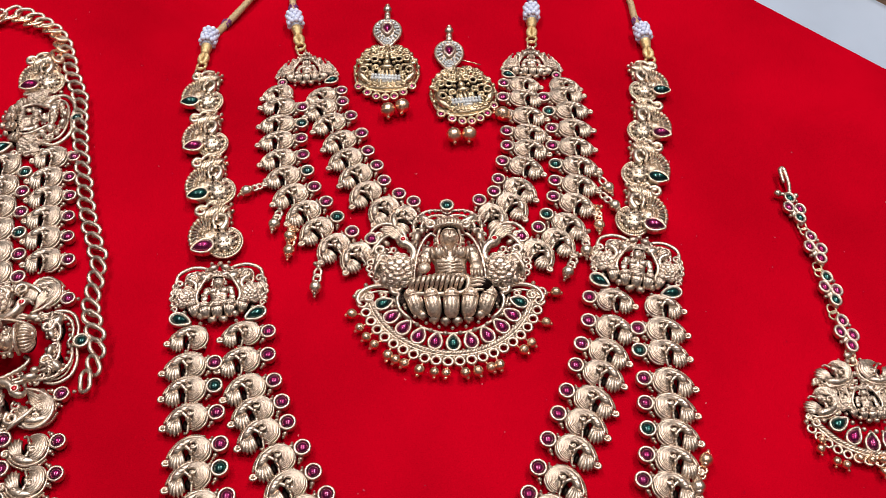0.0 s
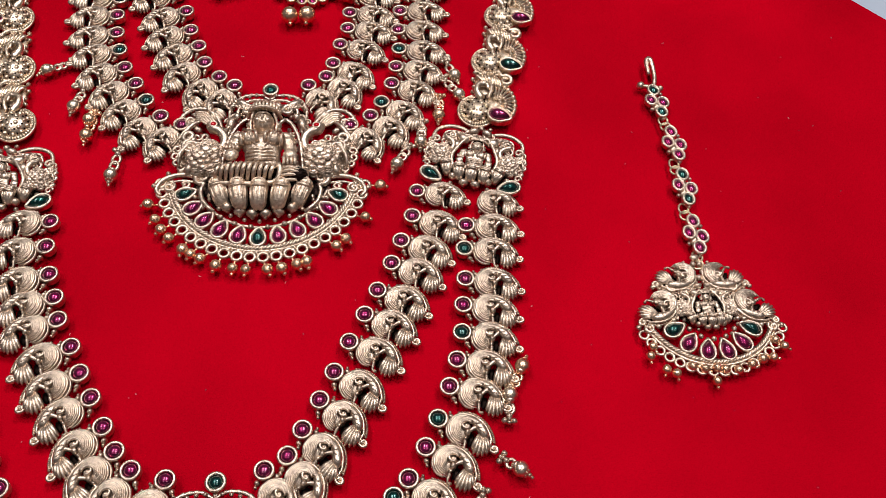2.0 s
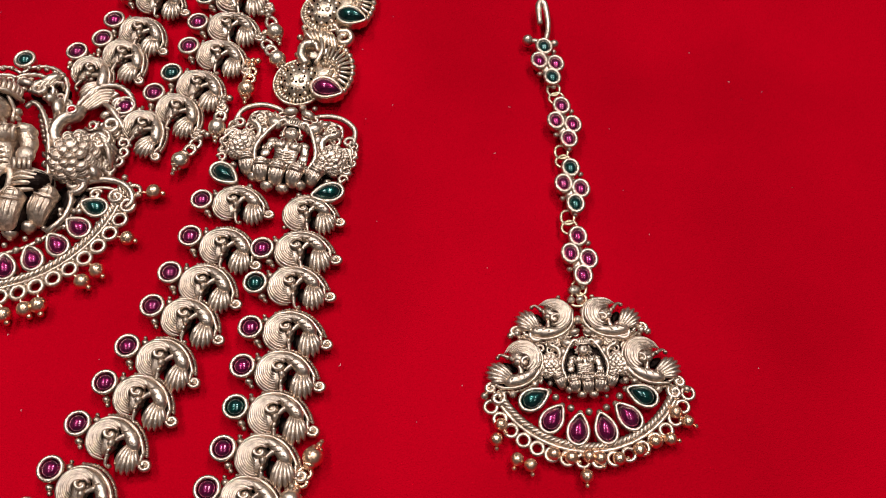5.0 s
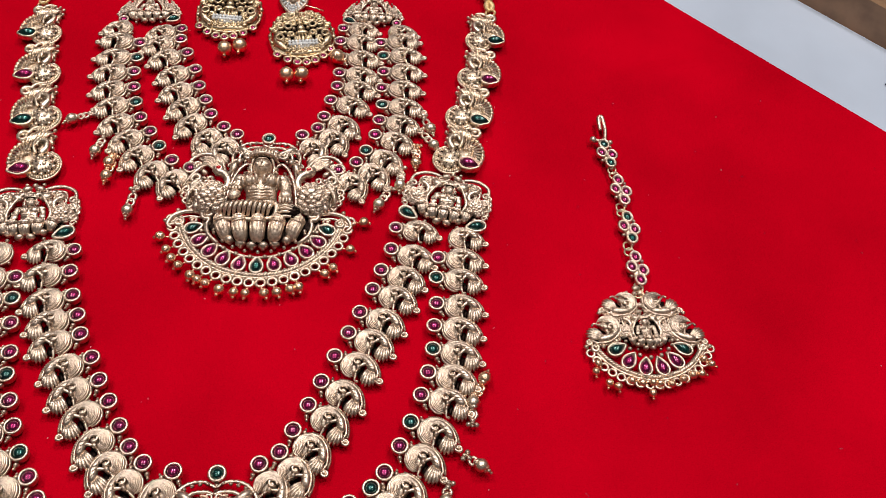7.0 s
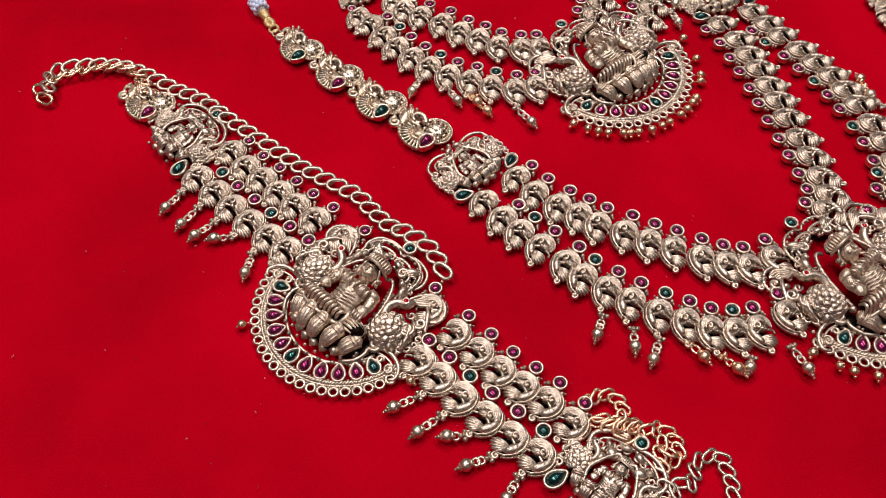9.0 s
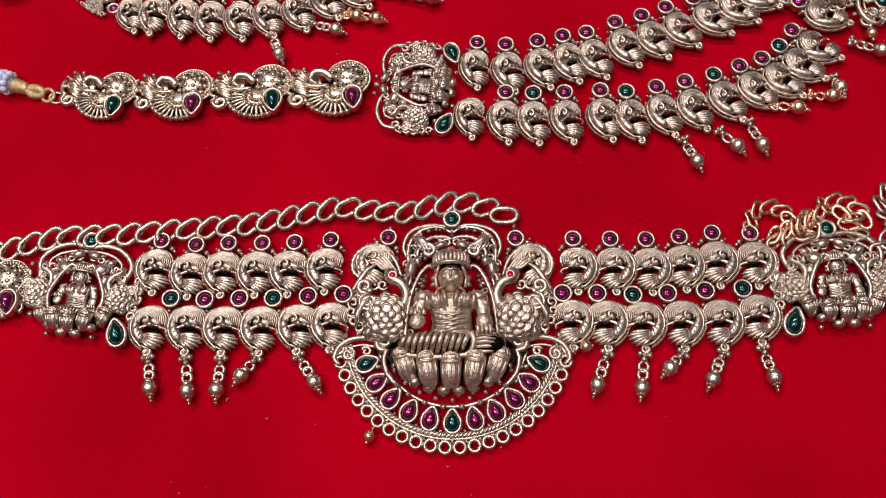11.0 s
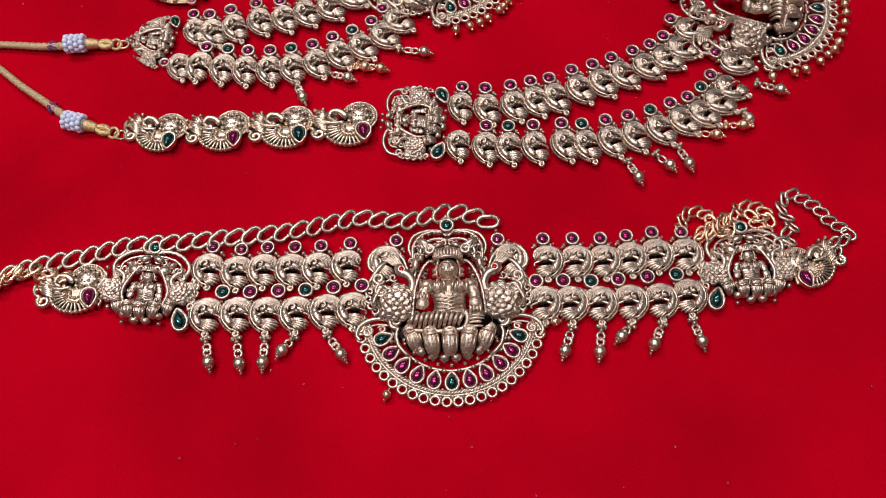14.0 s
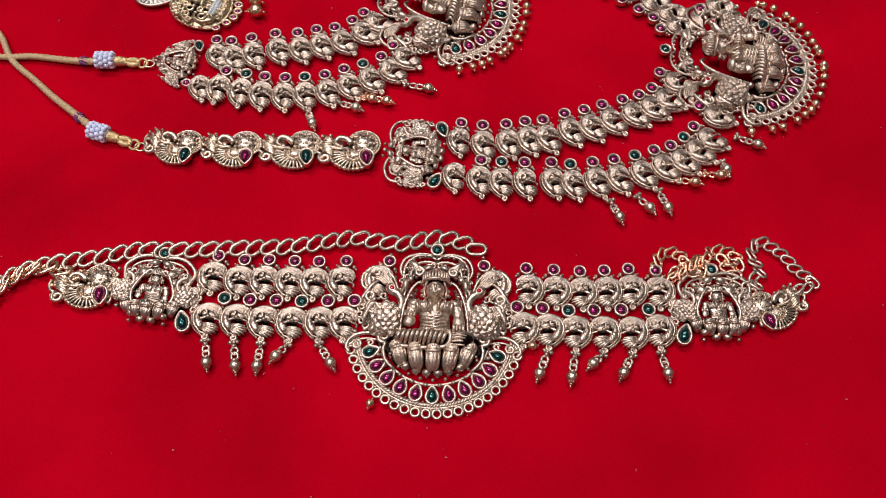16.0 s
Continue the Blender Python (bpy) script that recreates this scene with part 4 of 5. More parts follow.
def curb_link(k, m):
    """A six-sided twisted link."""
    g = Geo()
    pts = []
    for i in range(12):
        a = 2 * math.pi * i / 12
        pts.append((3.9 * k * math.copysign(abs(math.cos(a)) ** 0.9, math.cos(a)), 1.75 * k * max(-0.86, min(0.86, math.sin(a))) / 0.86, 0.95 * k + 0.95 * k * math.sin(a)))
    g.tube(pts, 0.84 * k if k > 0.9 else 0.62, 8, 0.9, closed=True, n=2)
    return g.mesh("chain_link", m)


CURB = {(m.name, k): curb_link(k, m) for m in (GOLD, BRIGHT) for k in (1.0, 0.72)}


def chain(root, points, step, gold, lift=0.0, size=1.0):
    """Curb links along a line on the cloth."""
    line = curve_through(points, 12)
    done, want, k = 0.0, 0.0, 0
    for a, b in zip(line, line[1:]):
        d = (b - a).length
        while want <= done + d:
            p = a.lerp(b, (want - done) / d if d else 0)
            ang = math.degrees(math.atan2((b - a).y, (b - a).x)) + (30 if k % 2 else 38)
            part("chain_link", CURB[gold.name, size], root, inside(root, place(p.x, p.y, ang, p.z + lift + 0.7 + 0.25 * (k % 2))))
            k += 1
            want += step
        done += d


RING_SMALL = oval_ring(4.6, 3.8, 0.5).mesh("jump_ring", MATT_GOLD)


def bead_bundle_mesh():
    """A collar of tiny white beads, along +y."""
    g = Geo()
    for row in range(4):
        for k in range(9):
            a = 2 * math.pi * (k + 0.5 * (row % 2)) / 9
            g.ball((3.3 * math.cos(a), -3.6 + 2.4 * row, 3.9 + 3.1 * math.sin(a)), 1.35, 7, 5)
    g.tube([(0, -4.6, 3.6), (0, 4.6, 3.6)], 2.6, 9, n=1)
    return g.mesh("white_bead_collar", PEARL)


COLLAR = bead_bundle_mesh()


def cap_mesh():
    g = Geo()
    # thread-wrapped neck, a smooth folded loop and the hook ring
    g.tube([(0, 6.0, 2.6), (0, 4.2, 2.6), (0, 2.6, 2.4), (0, 1.4, 2.3)], (2.2, 2.3, 2.0, 1.8), 12, n=5, ribs=0.06)
    for x in (-0.9, 0.9):
        g.tube([(0.4 * x, 1.6, 2.2), (1.3 * x, -0.4, 2.0), (1.3 * x, -2.4, 1.8), (0.3 * x, -4.4, 1.6)], (1.1, 1.3, 1.3, 0.9), 9, n=4)
    g.tube([(2.0 * math.cos(2 * math.pi * i / 12), -5.4 + 2.1 * math.sin(2 * math.pi * i / 12), 1.4 + 0.5 * math.cos(2 * math.pi * i / 12)) for i in range(12)], 0.62, 7, closed=True, n=2)
    return g.mesh("cord_cap", GOLD_THREAD)


CAP = cap_mesh()


def tie_cord(root, collar, turn, points, collar_label="collar of tiny white beads"):
    """The tying cord with its cap, bead collar and thread ends."""
    cord = Geo()
    c = Vector((*collar, 0))
    line = curve_through([(collar[0], collar[1], 2.0)] + [(x, y, 1.5) for x, y in points], 14)
    cord.tube([tuple(p) for p in line], (1.7, 1.5, 1.4, 1.4, 1.4, 1.4), 8, smooth=False, ribs=0.10)
    part("tie_cord", cord.mesh("tie_cord", CORD), root, inside(root, Matrix()), "twisted gold-thread tie cord")
    part("white_bead_collar", COLLAR, root, inside(root, place(*collar, turn, 0, 0.88)), collar_label)
    part("cord_cap", CAP, root, inside(root, place(collar[0] + 10.4 * math.sin(radians(turn)), collar[1] - 10.4 * math.cos(radians(turn)), turn)), "gold thread loop and hook ring at the cord's end")
    part("jump_ring", RING_SMALL, root, inside(root, place(collar[0] + 18.6 * math.sin(radians(turn)), collar[1] - 18.6 * math.cos(radians(turn)), turn + 90, 0.4)))
    tuft = Geo()
    d = (line[9] - line[6]).normalized()
    q = line[9]
    for k in range(9):
        a = k * 0.8
        tuft.tube([(q.x, q.y, 2.4), (q.x + 1.6 * math.cos(a) + d.x, q.y + 1.6 * math.sin(a) + d.y, 3.0), (q.x + 2.3 * math.cos(a + 0.5), q.y + 2.3 * math.sin(a + 0.5), 1.6)], 0.4, 4, n=2)
    part("thread_tuft", tuft.mesh("thread_tuft", PURPLE), root, inside(root, Matrix()), "frayed purple thread ends")


# ---- structure ----
def plane_part(name, verts, faces, mat, label, category):
    me = bpy.data.meshes.new(name)
    me.from_pydata(verts, [], faces)
    me.materials.append(mat)
    me.update()
    return tagged(new(name, me), label, category, kind="structure")


def slab(name, x0, x1, y0, y1, z0, z1, mat, label, category):
    v = [(x, y, z) for z in (z0, z1) for x, y in ((x0, y0), (x1, y0), (x1, y1), (x0, y1))]
    f = [(3, 2, 1, 0), (4, 5, 6, 7), (0, 1, 5, 4), (1, 2, 6, 5), (2, 3, 7, 6), (3, 0, 4, 7)]
    return plane_part(name, v, f, mat, label, category)


X0, X1, Y0, Y1 = -2.0, 2.2, -1.8, 2.4
slab("floor", X0, X1, Y0, Y1, FLOOR - 0.1, FLOOR, FLOOR_M, "pale blue-grey smooth floor under the table", "floor")
# ceiling and walls are added out of view to close the room
slab("ceiling", X0, X1, Y0, Y1, CEIL, CEIL + 0.1, CEILING, "plain dark grey ceiling, added out of view", "ceiling")
slab("wall_north", X0, X1, Y1, Y1 + 0.1, FLOOR, CEIL, WALL, "plain dark grey wall, added out of view", "wall")
slab("wall_south", X0, X1, Y0 - 0.1, Y0, FLOOR, CEIL, WALL, "plain dark grey wall, added out of view", "wall")
slab("wall_east", X1, X1 + 0.1, Y0 - 0.1, Y1 + 0.1, FLOOR, CEIL, WALL, "plain dark grey wall, added out of view", "wall")
slab("wall_west", X0 - 0.1, X0, Y0 - 0.1, Y1 + 0.1, FLOOR, CEIL, WALL, "plain dark grey wall, added out of view", "wall")


def box_geo(g, x0, x1, y0, y1, z0, z1):
    b = len(g.v)
    g.v += [(x, y, z) for z in (z0, z1) for x, y in ((x0, y0), (x1, y0), (x1, y1), (x0, y1))]
    g.f += [tuple(b + i for i in q) for q in ((3, 2, 1, 0), (4, 5, 6, 7), (0, 1, 5, 4), (1, 2, 6, 5), (2, 3, 7, 6), (3, 0, 4, 7))]


def ceiling_light(x, y):
    ob = thing("ceiling_light", "square white ceiling light panel", "ceiling light", pose(x, y, CEIL), "ceiling lights")
    g = Geo()
    for a in range(4):
        h = Geo()
        box_geo(h, -265, 265, 240, 265, -45, 0)
        g.add(h, turn=90 * a)
    part("frame", g.mesh("frame", WALL, False), ob)


for lx, ly in LAMPS:
    ceiling_light(lx, ly)


# ---- table and cloth ----
# the cloth's far side runs along x + y = 0.334
EDGE = 0.334 / math.sqrt(2)
TURN = pose(0, 0, 0, 0, 0, 45)


def table():
    ob = thing("low_table", "low wooden display table under a red cloth", "table", TURN @ pose(-0.35 - 0.02 + EDGE - 0.18, 0, FLOOR))
    top, legs = Geo(), []
    box_geo(top, -525, 525, -800, 800, 385, 412)
    part("tabletop", top.mesh("tabletop", WOOD, False), ob)
    leg = Geo()
    box_geo(leg, -30, 30, -30, 30, 0, 385)
    me = leg.mesh("leg", WOOD, False)
    for x in (-0.48, 0.48):
        for y in (-0.75, 0.75):
            part("leg", me, ob, pose(x, y, 0))


def cloth():
    """Velvet laid over the table, with a rounded fold over its edge and slight waves."""
    n, m = 230, 330
    g = Geo()
    us = [-1.08 + 1.08 * i / (n - 26) for i in range(n - 25)]
    prof = [(EDGE - 0.006 + u, 0.0) for u in us[:-1]]
    for i in range(7):
        a = math.pi / 2 * i / 6
        prof.append((EDGE - 0.006 + 0.006 * math.sin(a), -0.006 * (1 - math.cos(a))))
    for i in range(1, 19):
        prof.append((EDGE + 0.0006 * i * math.sin(i * 0.5), -0.006 - 0.018 * i))
    rows = []
    for k in range(m):
        v = -0.82 + 1.64 * k / (m - 1)
        row = []
        for u, z in prof:
            p = TURN @ Vector((u, v, z))
            if z == 0.0:
                near = min(1.0, max(0.0, (EDGE - u) / 0.04))
                wave = noise.noise(Vector((p.x * 7, p.y * 7, 0.3))) * 0.0006 + noise.noise(Vector((p.x * 22, p.y * 22, 3.3))) * 0.00025
                p.z = -0.0011 + near * wave
                # soft creases left by folding
                for cx, cy, ang, width, h, run in ((0.160, 0.103, 20, 0.008, 0.0034, 0.04), (-0.13, 0.178, -38, 0.008, 0.004, 0.06), (-0.16, 0.205, -32, 0.010, 0.004, 0.08), (-0.122, 0.148, -40, 0.008, 0.003, 0.03), (0.20, -0.07, 30, 0.010, 0.0012, 0.06), (-0.24, -0.09, 60, 0.012, 0.0012, 0.06)):
                    d = (p.x - cx) * math.cos(radians(ang + 90)) + (p.y - cy) * math.sin(radians(ang + 90))
                    s = (p.x - cx) * math.cos(radians(ang)) + (p.y - cy) * math.sin(radians(ang))
                    p.z += near * h * (math.exp(-((d / width) ** 2)) - 0.5 * math.exp(-(((d - 1.6 * width) / width) ** 2))) * math.exp(-((s / run) ** 2))
            row.append(tuple(c * 1000 for c in p))
        rows.append(row)
    g.grid(rows, closed_u=False, cap=False)
    me = g.mesh("red_velvet_cloth", VELVET)
    ob = tagged(new("red_velvet_cloth", me), "bright red velvet cloth spread over a low table", "cloth")
    return ob


table()
cloth()

# ---- short necklace ----
def angles(a, b, c, n):
    """Link directions that pass a, b and c evenly."""
    return [np.interp(i / (n - 1), (0, 0.5, 1), (a, b, c)) for i in range(n)]


def strand(root, gems, turns, left, colours, size=1.0):
    return [link(root, p, a, left, c, size) for p, a, c in zip(gems, turns, colours)]


short = thing("short_necklace", "short antique-gold two-strand necklace with red and green stones on velvet", "necklace", place(0, 25))
pendant(short, 0, 0, 0, 0.85, seed=2)
S_LI = [(-41.1, 113.6), (-37.4, 105.5), (-32.8, 95.8), (-30.1, 86.3), (-26.5, 78.6), (-23.6, 70.9), (-17.9, 64.3), (-12.4, 60.4)]
S_LO = [(-57.3, 110.5), (-57.0, 101.6), (-56.7, 93.3), (-55.4, 84.5), (-53.2, 76.3), (-50.1, 68.1), (-45.3, 60.8), (-40.8, 53.5), (-35.1, 46.6), (-27.8, 43.2)]
S_RI = [(25.2, 115.7), (25.7, 105.9), (25.4, 96.4), (24.9, 88.5), (22.5, 80.4), (20.3, 71.2), (18.2, 65.0), (12.4, 60.9)]
S_RO = [(42.2, 115.5), (43.5, 107.4), (43.6, 97.8), (42.9, 88.3), (43.2, 78.7), (42.1, 70.1), (40.6, 62.2), (37.2, 53.8), (33.6, 47.7), (27.0, 43.7)]
strand(short, S_LI, angles(209, 209, 248, 8), True, "rrrrrrrr")
strand(short, S_LO, angles(179, 204, 238, 10), True, "rgrrgrrgrr")
strand(short, S_RI, angles(-6, -16, -64, 8), False, "rrrrrrrr")
strand(short, S_RO, angles(4, -12, -58, 10), False, "rgrrgrrgrr")
strand(short, [(-41.7, 120.3), (-59.5, 121.5)], [205, 200], True, "rp", 0.92)
strand(short, [(26.2, 124.2), (43.0, 124.0)], [-8, -12], False, "rp", 0.92)
medallion(short, -56.4, 126.2, 4, size=0.80, top_side=1)
medallion(short, 38.8, 129.4, -2, size=0.80, top_side=-1)
tie_cord(short, (-63.9, 163.6), 12, [(-66.0, 178), (-67.6, 196), (-71, 212), (-70, 240), (-60, 275), (-48, 300)])
tie_cord(short, (41.7, 168.2), -4, [(43.6, 184), (44, 210), (38, 250), (24, 290), (5, 310)])
for tail, bead in (((-68.0, 71.5), (-75.6, 66.6)), ((-62.0, 60.0), (-63.8, 50.8)), ((-57.0, 52.5), (-57.8, 44.8)), ((-56.5, 49.0), (-57.6, 38.6)), ((-46.5, 33.6), (-47.2, 22.6)),
                   ((59.4, 74.6), (62.4, 66.6)), ((58.2, 66.8), (63.6, 57.6)), ((57.2, 58.4), (56.4, 48.6)), ((51.0, 47.0), (50.2, 37.2)), ((47.0, 36.6), (42.4, 27.8))):
    dangle(short, short, tail, bead, BRIGHT if tail[0] in (-57.0, 57.2, -56.5) else GOLD)

# ---- long necklace ----
long_ = thing("long_necklace", "long antique-gold two-strand necklace with large pendant on red velvet", "necklace", place(-3, -105))
pendant(long_, -3.1, -133.6, 1, 0.8, seed=5, drop=2.4)
L_LI = [(-61.4, -4.0), (-58.6, -13.6), (-55.5, -21.2), (-53.1, -28.4), (-47.9, -36.9), (-44.1, -44.8), (-39.8, -52.0), (-35.2, -60.2), (-31.1, -66.9), (-26.2, -72.0), (-17.1, -74.6)]
L_LO = [(-78.6, -6.7), (-77.6, -15.1), (-75.8, -24.5), (-73.4, -35.2), (-72.6, -43.0), (-69.5, -51.9), (-66.3, -60.3), (-62.5, -68.7), (-58.2, -76.2), (-54.4, -82.8), (-49.0, -87.8), (-42.7, -91.4), (-31.4, -93.0)]
R_RI = [(47.0, 7.3), (43.5, -1.8), (40.6, -9.8), (36.5, -19.1), (32.9, -27.1), (28.7, -35.8), (24.8, -45.0), (21.2, -53.2), (17.0, -61.6), (13.5, -68.7), (7.8, -72.5)]
R_RO = [(63.6, 3.9), (62.7, -4.6), (62.5, -15.2), (61.5, -24.0), (60.8, -32.9), (59.0, -41.5), (56.6, -49.6), (53.2, -58.9), (49.7, -66.8), (45.1, -75.2), (41.2, -80.0), (34.8, -84.7), (23.6, -89.0)]
strand(long_, L_LI, angles(199, 216, 252, 11), True, "rrrrrrrrrrr")
strand(long_, L_LO, angles(192, 208, 252, 13), True, "rgrrgrrgrrgrr")
strand(long_, R_RI, angles(-26, -31, -68, 11), False, "rrrrrrrrrrr")
strand(long_, R_RO, angles(-10, -22, -72, 13), False, "rgrrgrrgrrgrr")
strand(long_, [(-62.0, 5.0), (-79.3, 3.2)], [190, 188], True, "rp", 0.95)
strand(long_, [(48.6, 16.9), (65.0, 13.4)], [-14, -10], False, "rp", 0.95)
medallion(long_, -79.6, 11.0, 5)
medallion(long_, 65.5, 21.0, -13)
for x, y, turn, c, size in ((-99.6, 120.6, -4, "g", 0.92), (-96.0, 96.6, 4, "r", 0.95), (-91.2, 72.4, 7, "g", 0.99), (-86.4, 48.4, 8, "r", 1.02)):
    fan_bird(long_, x, y, turn, c, False, size)
for x, y, turn, c, size in ((88.4, 125.6, 5, "g", 0.92), (85.2, 101.8, -4, "r", 0.95), (80.2, 78.8, -8, "g", 0.99), (75.0, 56.0, -10, "r", 1.02)):
    fan_bird(long_, x, y, turn, c, True, size)
tie_cord(long_, (-100.0, 152.0), -6, [(-91.5, 168), (-86, 179), (-79.3, 190.5), (-71.3, 204.6), (-59.1, 216), (-50, 232), (-30, 262), (-10, 285)])
tie_cord(long_, (89.9, 154.4), 4, [(88.6, 168), (88.2, 180), (84, 205), (70, 240), (45, 275), (20, 300)])
for tail, bead in (((-85.2, -61.2), (-92.8, -66.0)), ((-80.6, -71.4), (-86.0, -77.5)), ((-76.0, -79.8), (-84.2, -84.6)), ((-69.6, -86.4), (-70.0, -94.4)), ((-64.6, -97.4), (-64.2, -104.6)),
                   ((-56.5, -104.0), (-60.2, -106.2)), ((-43.0, -109.0), (-45.6, -118.5)),
                   ((73.4, -51.6), (77.4, -43.4)), ((72.6, -60.0), (73.2, -52.0)), ((69.4, -69.2), (74.6, -73.0)), ((64.6, -77.6), (63.4, -84.0)), ((57.0, -86.6), (57.4, -92.0)), ((49.4, -94.0), (46.5, -99.6)), ((41.0, -101.0), (39.0, -108.0))):
    dangle(long_, long_, tail, bead, BRIGHT if tail[0] in (-69.6, -64.6, 73.4) else GOLD)

# ---- waist belt ----
belt = thing("waist_belt", "antique-gold waist belt with large pendant and loose chain ends", "belt", place(-152, 0))
pendant(belt, -180.6, -8.0, -80, 0.06, True, seed=3)
TOP_L = [(-143.8, 84.8), (-143.3, 74.4), (-141.2, 65.1), (-139.6, 55.3), (-137.8, 46.0), (-135.3, 35.7), (-131.8, 19.3)]
MID_L = [(-160.5, 76.9), (-159.1, 67.2), (-157.2, 57.4), (-155.5, 47.9), (-153.2, 38.2), (-151.0, 28.4)]
TAIL_L = [(-176.5, 79.4), (-174.7, 68.8), (-173.2, 58.6), (-171.4, 48.2), (-169.1, 37.8), (-167.0, 28.8)]
TOP_R = [(-126.0, -17.0), (-123.5, -33.2), (-121.8, -43.7), (-120.3, -53.7), (-117.9, -62.9), (-115.2, -72.0), (-113.6, -82.5)]
MID_R = [(-140.4, -32.5), (-138.8, -42.0), (-137.6, -51.8), (-135.5, -61.2), (-133.0, -71.4), (-130.7, -81.5)]
TAIL_R = [(-155.0, -37.5), (-153.6, -46.9), (-152.2, -56.9), (-150.1, -67.4), (-148.0, -77.9), (-144.9, -87.7)]


def belt_row(gems, mids, tails, angle, left, colours):
    """The upper birds with their stones, and the lower birds with the stones between the rows."""
    for q in gems:
        link(belt, q, (168 if left else 216) if abs(q[1]) < 20 else angle, left, "r", 0.93, True)
    for (x, y), q, c in zip(tails, mids, colours):
        link(belt, (x - 16.0 * math.cos(radians(angle)), y - 16.0 * math.sin(radians(angle))), angle, left, "p", 0.95, True)
        seat = part("stone_setting", SEAT, belt, inside(belt, place(*q)), "round gold stone setting")
        part("stone", ROUND_RUBY if c == "r" else ROUND_EMERALD, seat, pose(0, 0, 0.002), "round ruby-red glass stone" if c == "r" else "round emerald-green glass stone")


belt_row(TOP_L, MID_L, TAIL_L, 186, True, "grrgrr")
belt_row(TOP_R, MID_R, TAIL_R, 193, False, "rrgrrg")
medallion(belt, -174.1, 103.2, -85, 1, 1.1)
medallion(belt, -135.0, -109.4, -78, -1, 1.1)
fan_bird(belt, -168.2, 131.4, 10, "r", False, 0.97)
fan_bird(belt, -119.2, -130.7, 219, "r", True, 0.9)
for tail, bead in (((-177.5, 79.0), (-186.3, 75.4)), ((-175.9, 68.4), (-185.1, 64.8)), ((-174.2, 58.4), (-183.6, 56.9)), ((-172.2, 48.2), (-178.6, 51.3)), ((-170.0, 37.4), (-176.7, 31.0)),
                   ((-154.6, -46.9), (-164.5, -45.1)), ((-153.2, -56.9), (-163.3, -56.9)), ((-151.1, -67.4), (-156.7, -63.7)), ((-149.0, -77.9), (-157.4, -75.3)), ((-145.9, -87.9), (-154.4, -91.3))):
    dangle(belt, belt, tail, bead)
chain(belt, [(-163.5, 136), (-163.0, 150, 0.6), (-169.8, 159.0, 0.8), (-180.0, 164.4, 0), (-191.2, 168.0, 0), (-199.2, 166.0, 0), (-200.6, 158.0, 0)], 5.9, BRIGHT)
chain(belt, [(-196.6, 163.0, 1.5), (-190.1, 171.5, 0), (-180.5, 168.5, 0), (-167.9, 158.5, 0), (-160.7, 147.3, 0), (-154.0, 129.7, 0), (-148.2, 117.0, 0.2), (-145.8, 106.0, 0.6), (-143.4, 95.0, 0.6), (-140.8, 84.6, 0.8), (-138.5, 76.4, 0.4),
             (-135.6, 65.8, 0), (-133.2, 57.5, 0), (-128.2, 44.6, 0), (-124.6, 34.7, 0), (-124.0, 23.7, 0), (-123.0, 14.6, 0.8), (-120.0, 6.9, 2.2), (-117.6, -1.7, 1.0), (-118.2, -8.6, 0.3), (-120.5, -15.7, 0)], 5.9, GOLD)
chain(belt, [(-112.6, -82.5, 0.2), (-106.6, -83.5, 0), (-104.1, -87.5, 0), (-105.3, -92.1, 0), (-109.7, -93.4, 0.8), (-112.9, -89.4, 0.4), (-114.6, -88.4, 0), (-113.6, -92.3, 0.6), (-108.0, -96.2, 1.2), (-105.6, -99.1, 0.4), (-108.6, -100.8, 0), (-112.0, -98.0, 1.2),
             (-109.3, -96.2, 2.0), (-103.2, -102.5, 0.6), (-99.7, -103.7, 0), (-98.9, -108.9, 0), (-101.0, -112.9, 0), (-104.1, -114.1, 0.4), (-104.0, -110.6, 1.2), (-103.1, -107.7, 0.8), (-106.3, -109.6, 0.3), (-108.5, -112.9, 0)], 3.7, BRIGHT, 0, 0.72)
chain(belt, [(-111.1, -114.5, 0), (-112.2, -117.9, 0.4), (-112.1, -121.4, 0.4), (-108.5, -119.7, 0.2), (-106.7, -122.6, 0), (-103.0, -121.6, 0), (-99.5, -118.8, 0), (-94.6, -119.6, 0), (-91.6, -122.4, 0), (-93.1, -125.8, 0), (-94.6, -129.3, 0), (-97.4, -132.7, 0), (-100.9, -136.0, 0),
             (-103.0, -139.4, 0), (-105.1, -142.7, 0), (-107.9, -141.4, 0.4), (-109.7, -137.4, 0.8), (-110.4, -133.4, 1.2)], 4.1, GOLD, 0, 0.72)

# ---- forehead pendant ----
tikka = thing("forehead_pendant", "antique-gold forehead pendant on a stone-set chain, on red velvet", "hair jewellery", place(134, -30))


T_X, T_Y = 0.3, 3.6


def tikka_stone(i):
    a = radians(206 + 128 * i / 5)
    return T_X + 12.6 * math.cos(a), T_Y + 12.6 * math.sin(a)


def tikka_birds():
    """Left birds of the fan-shaped pendant: crest towards the middle, feathers outwards."""
    h, out = Geo(), []
    h.add(peacock_link_geo(False), turn=13)
    for px, py, axis, size in ((-5.4, 17.8, 204, 0.94), (-13.4, 8.0, 224, 0.96)):
        bird = Geo()
        bird.add(h, turn=axis)
        ca, sa = math.cos(radians(axis)), math.sin(radians(axis))
        bird.v = [(px + size * (x - 6.9 * ca - 0.8 * sa), py + size * (y - 6.9 * sa + 0.8 * ca), z * 0.85) for x, y, z in bird.v]
        other = Geo()
        other.add(bird, flip=True)
        out += [bird, other]
    return out


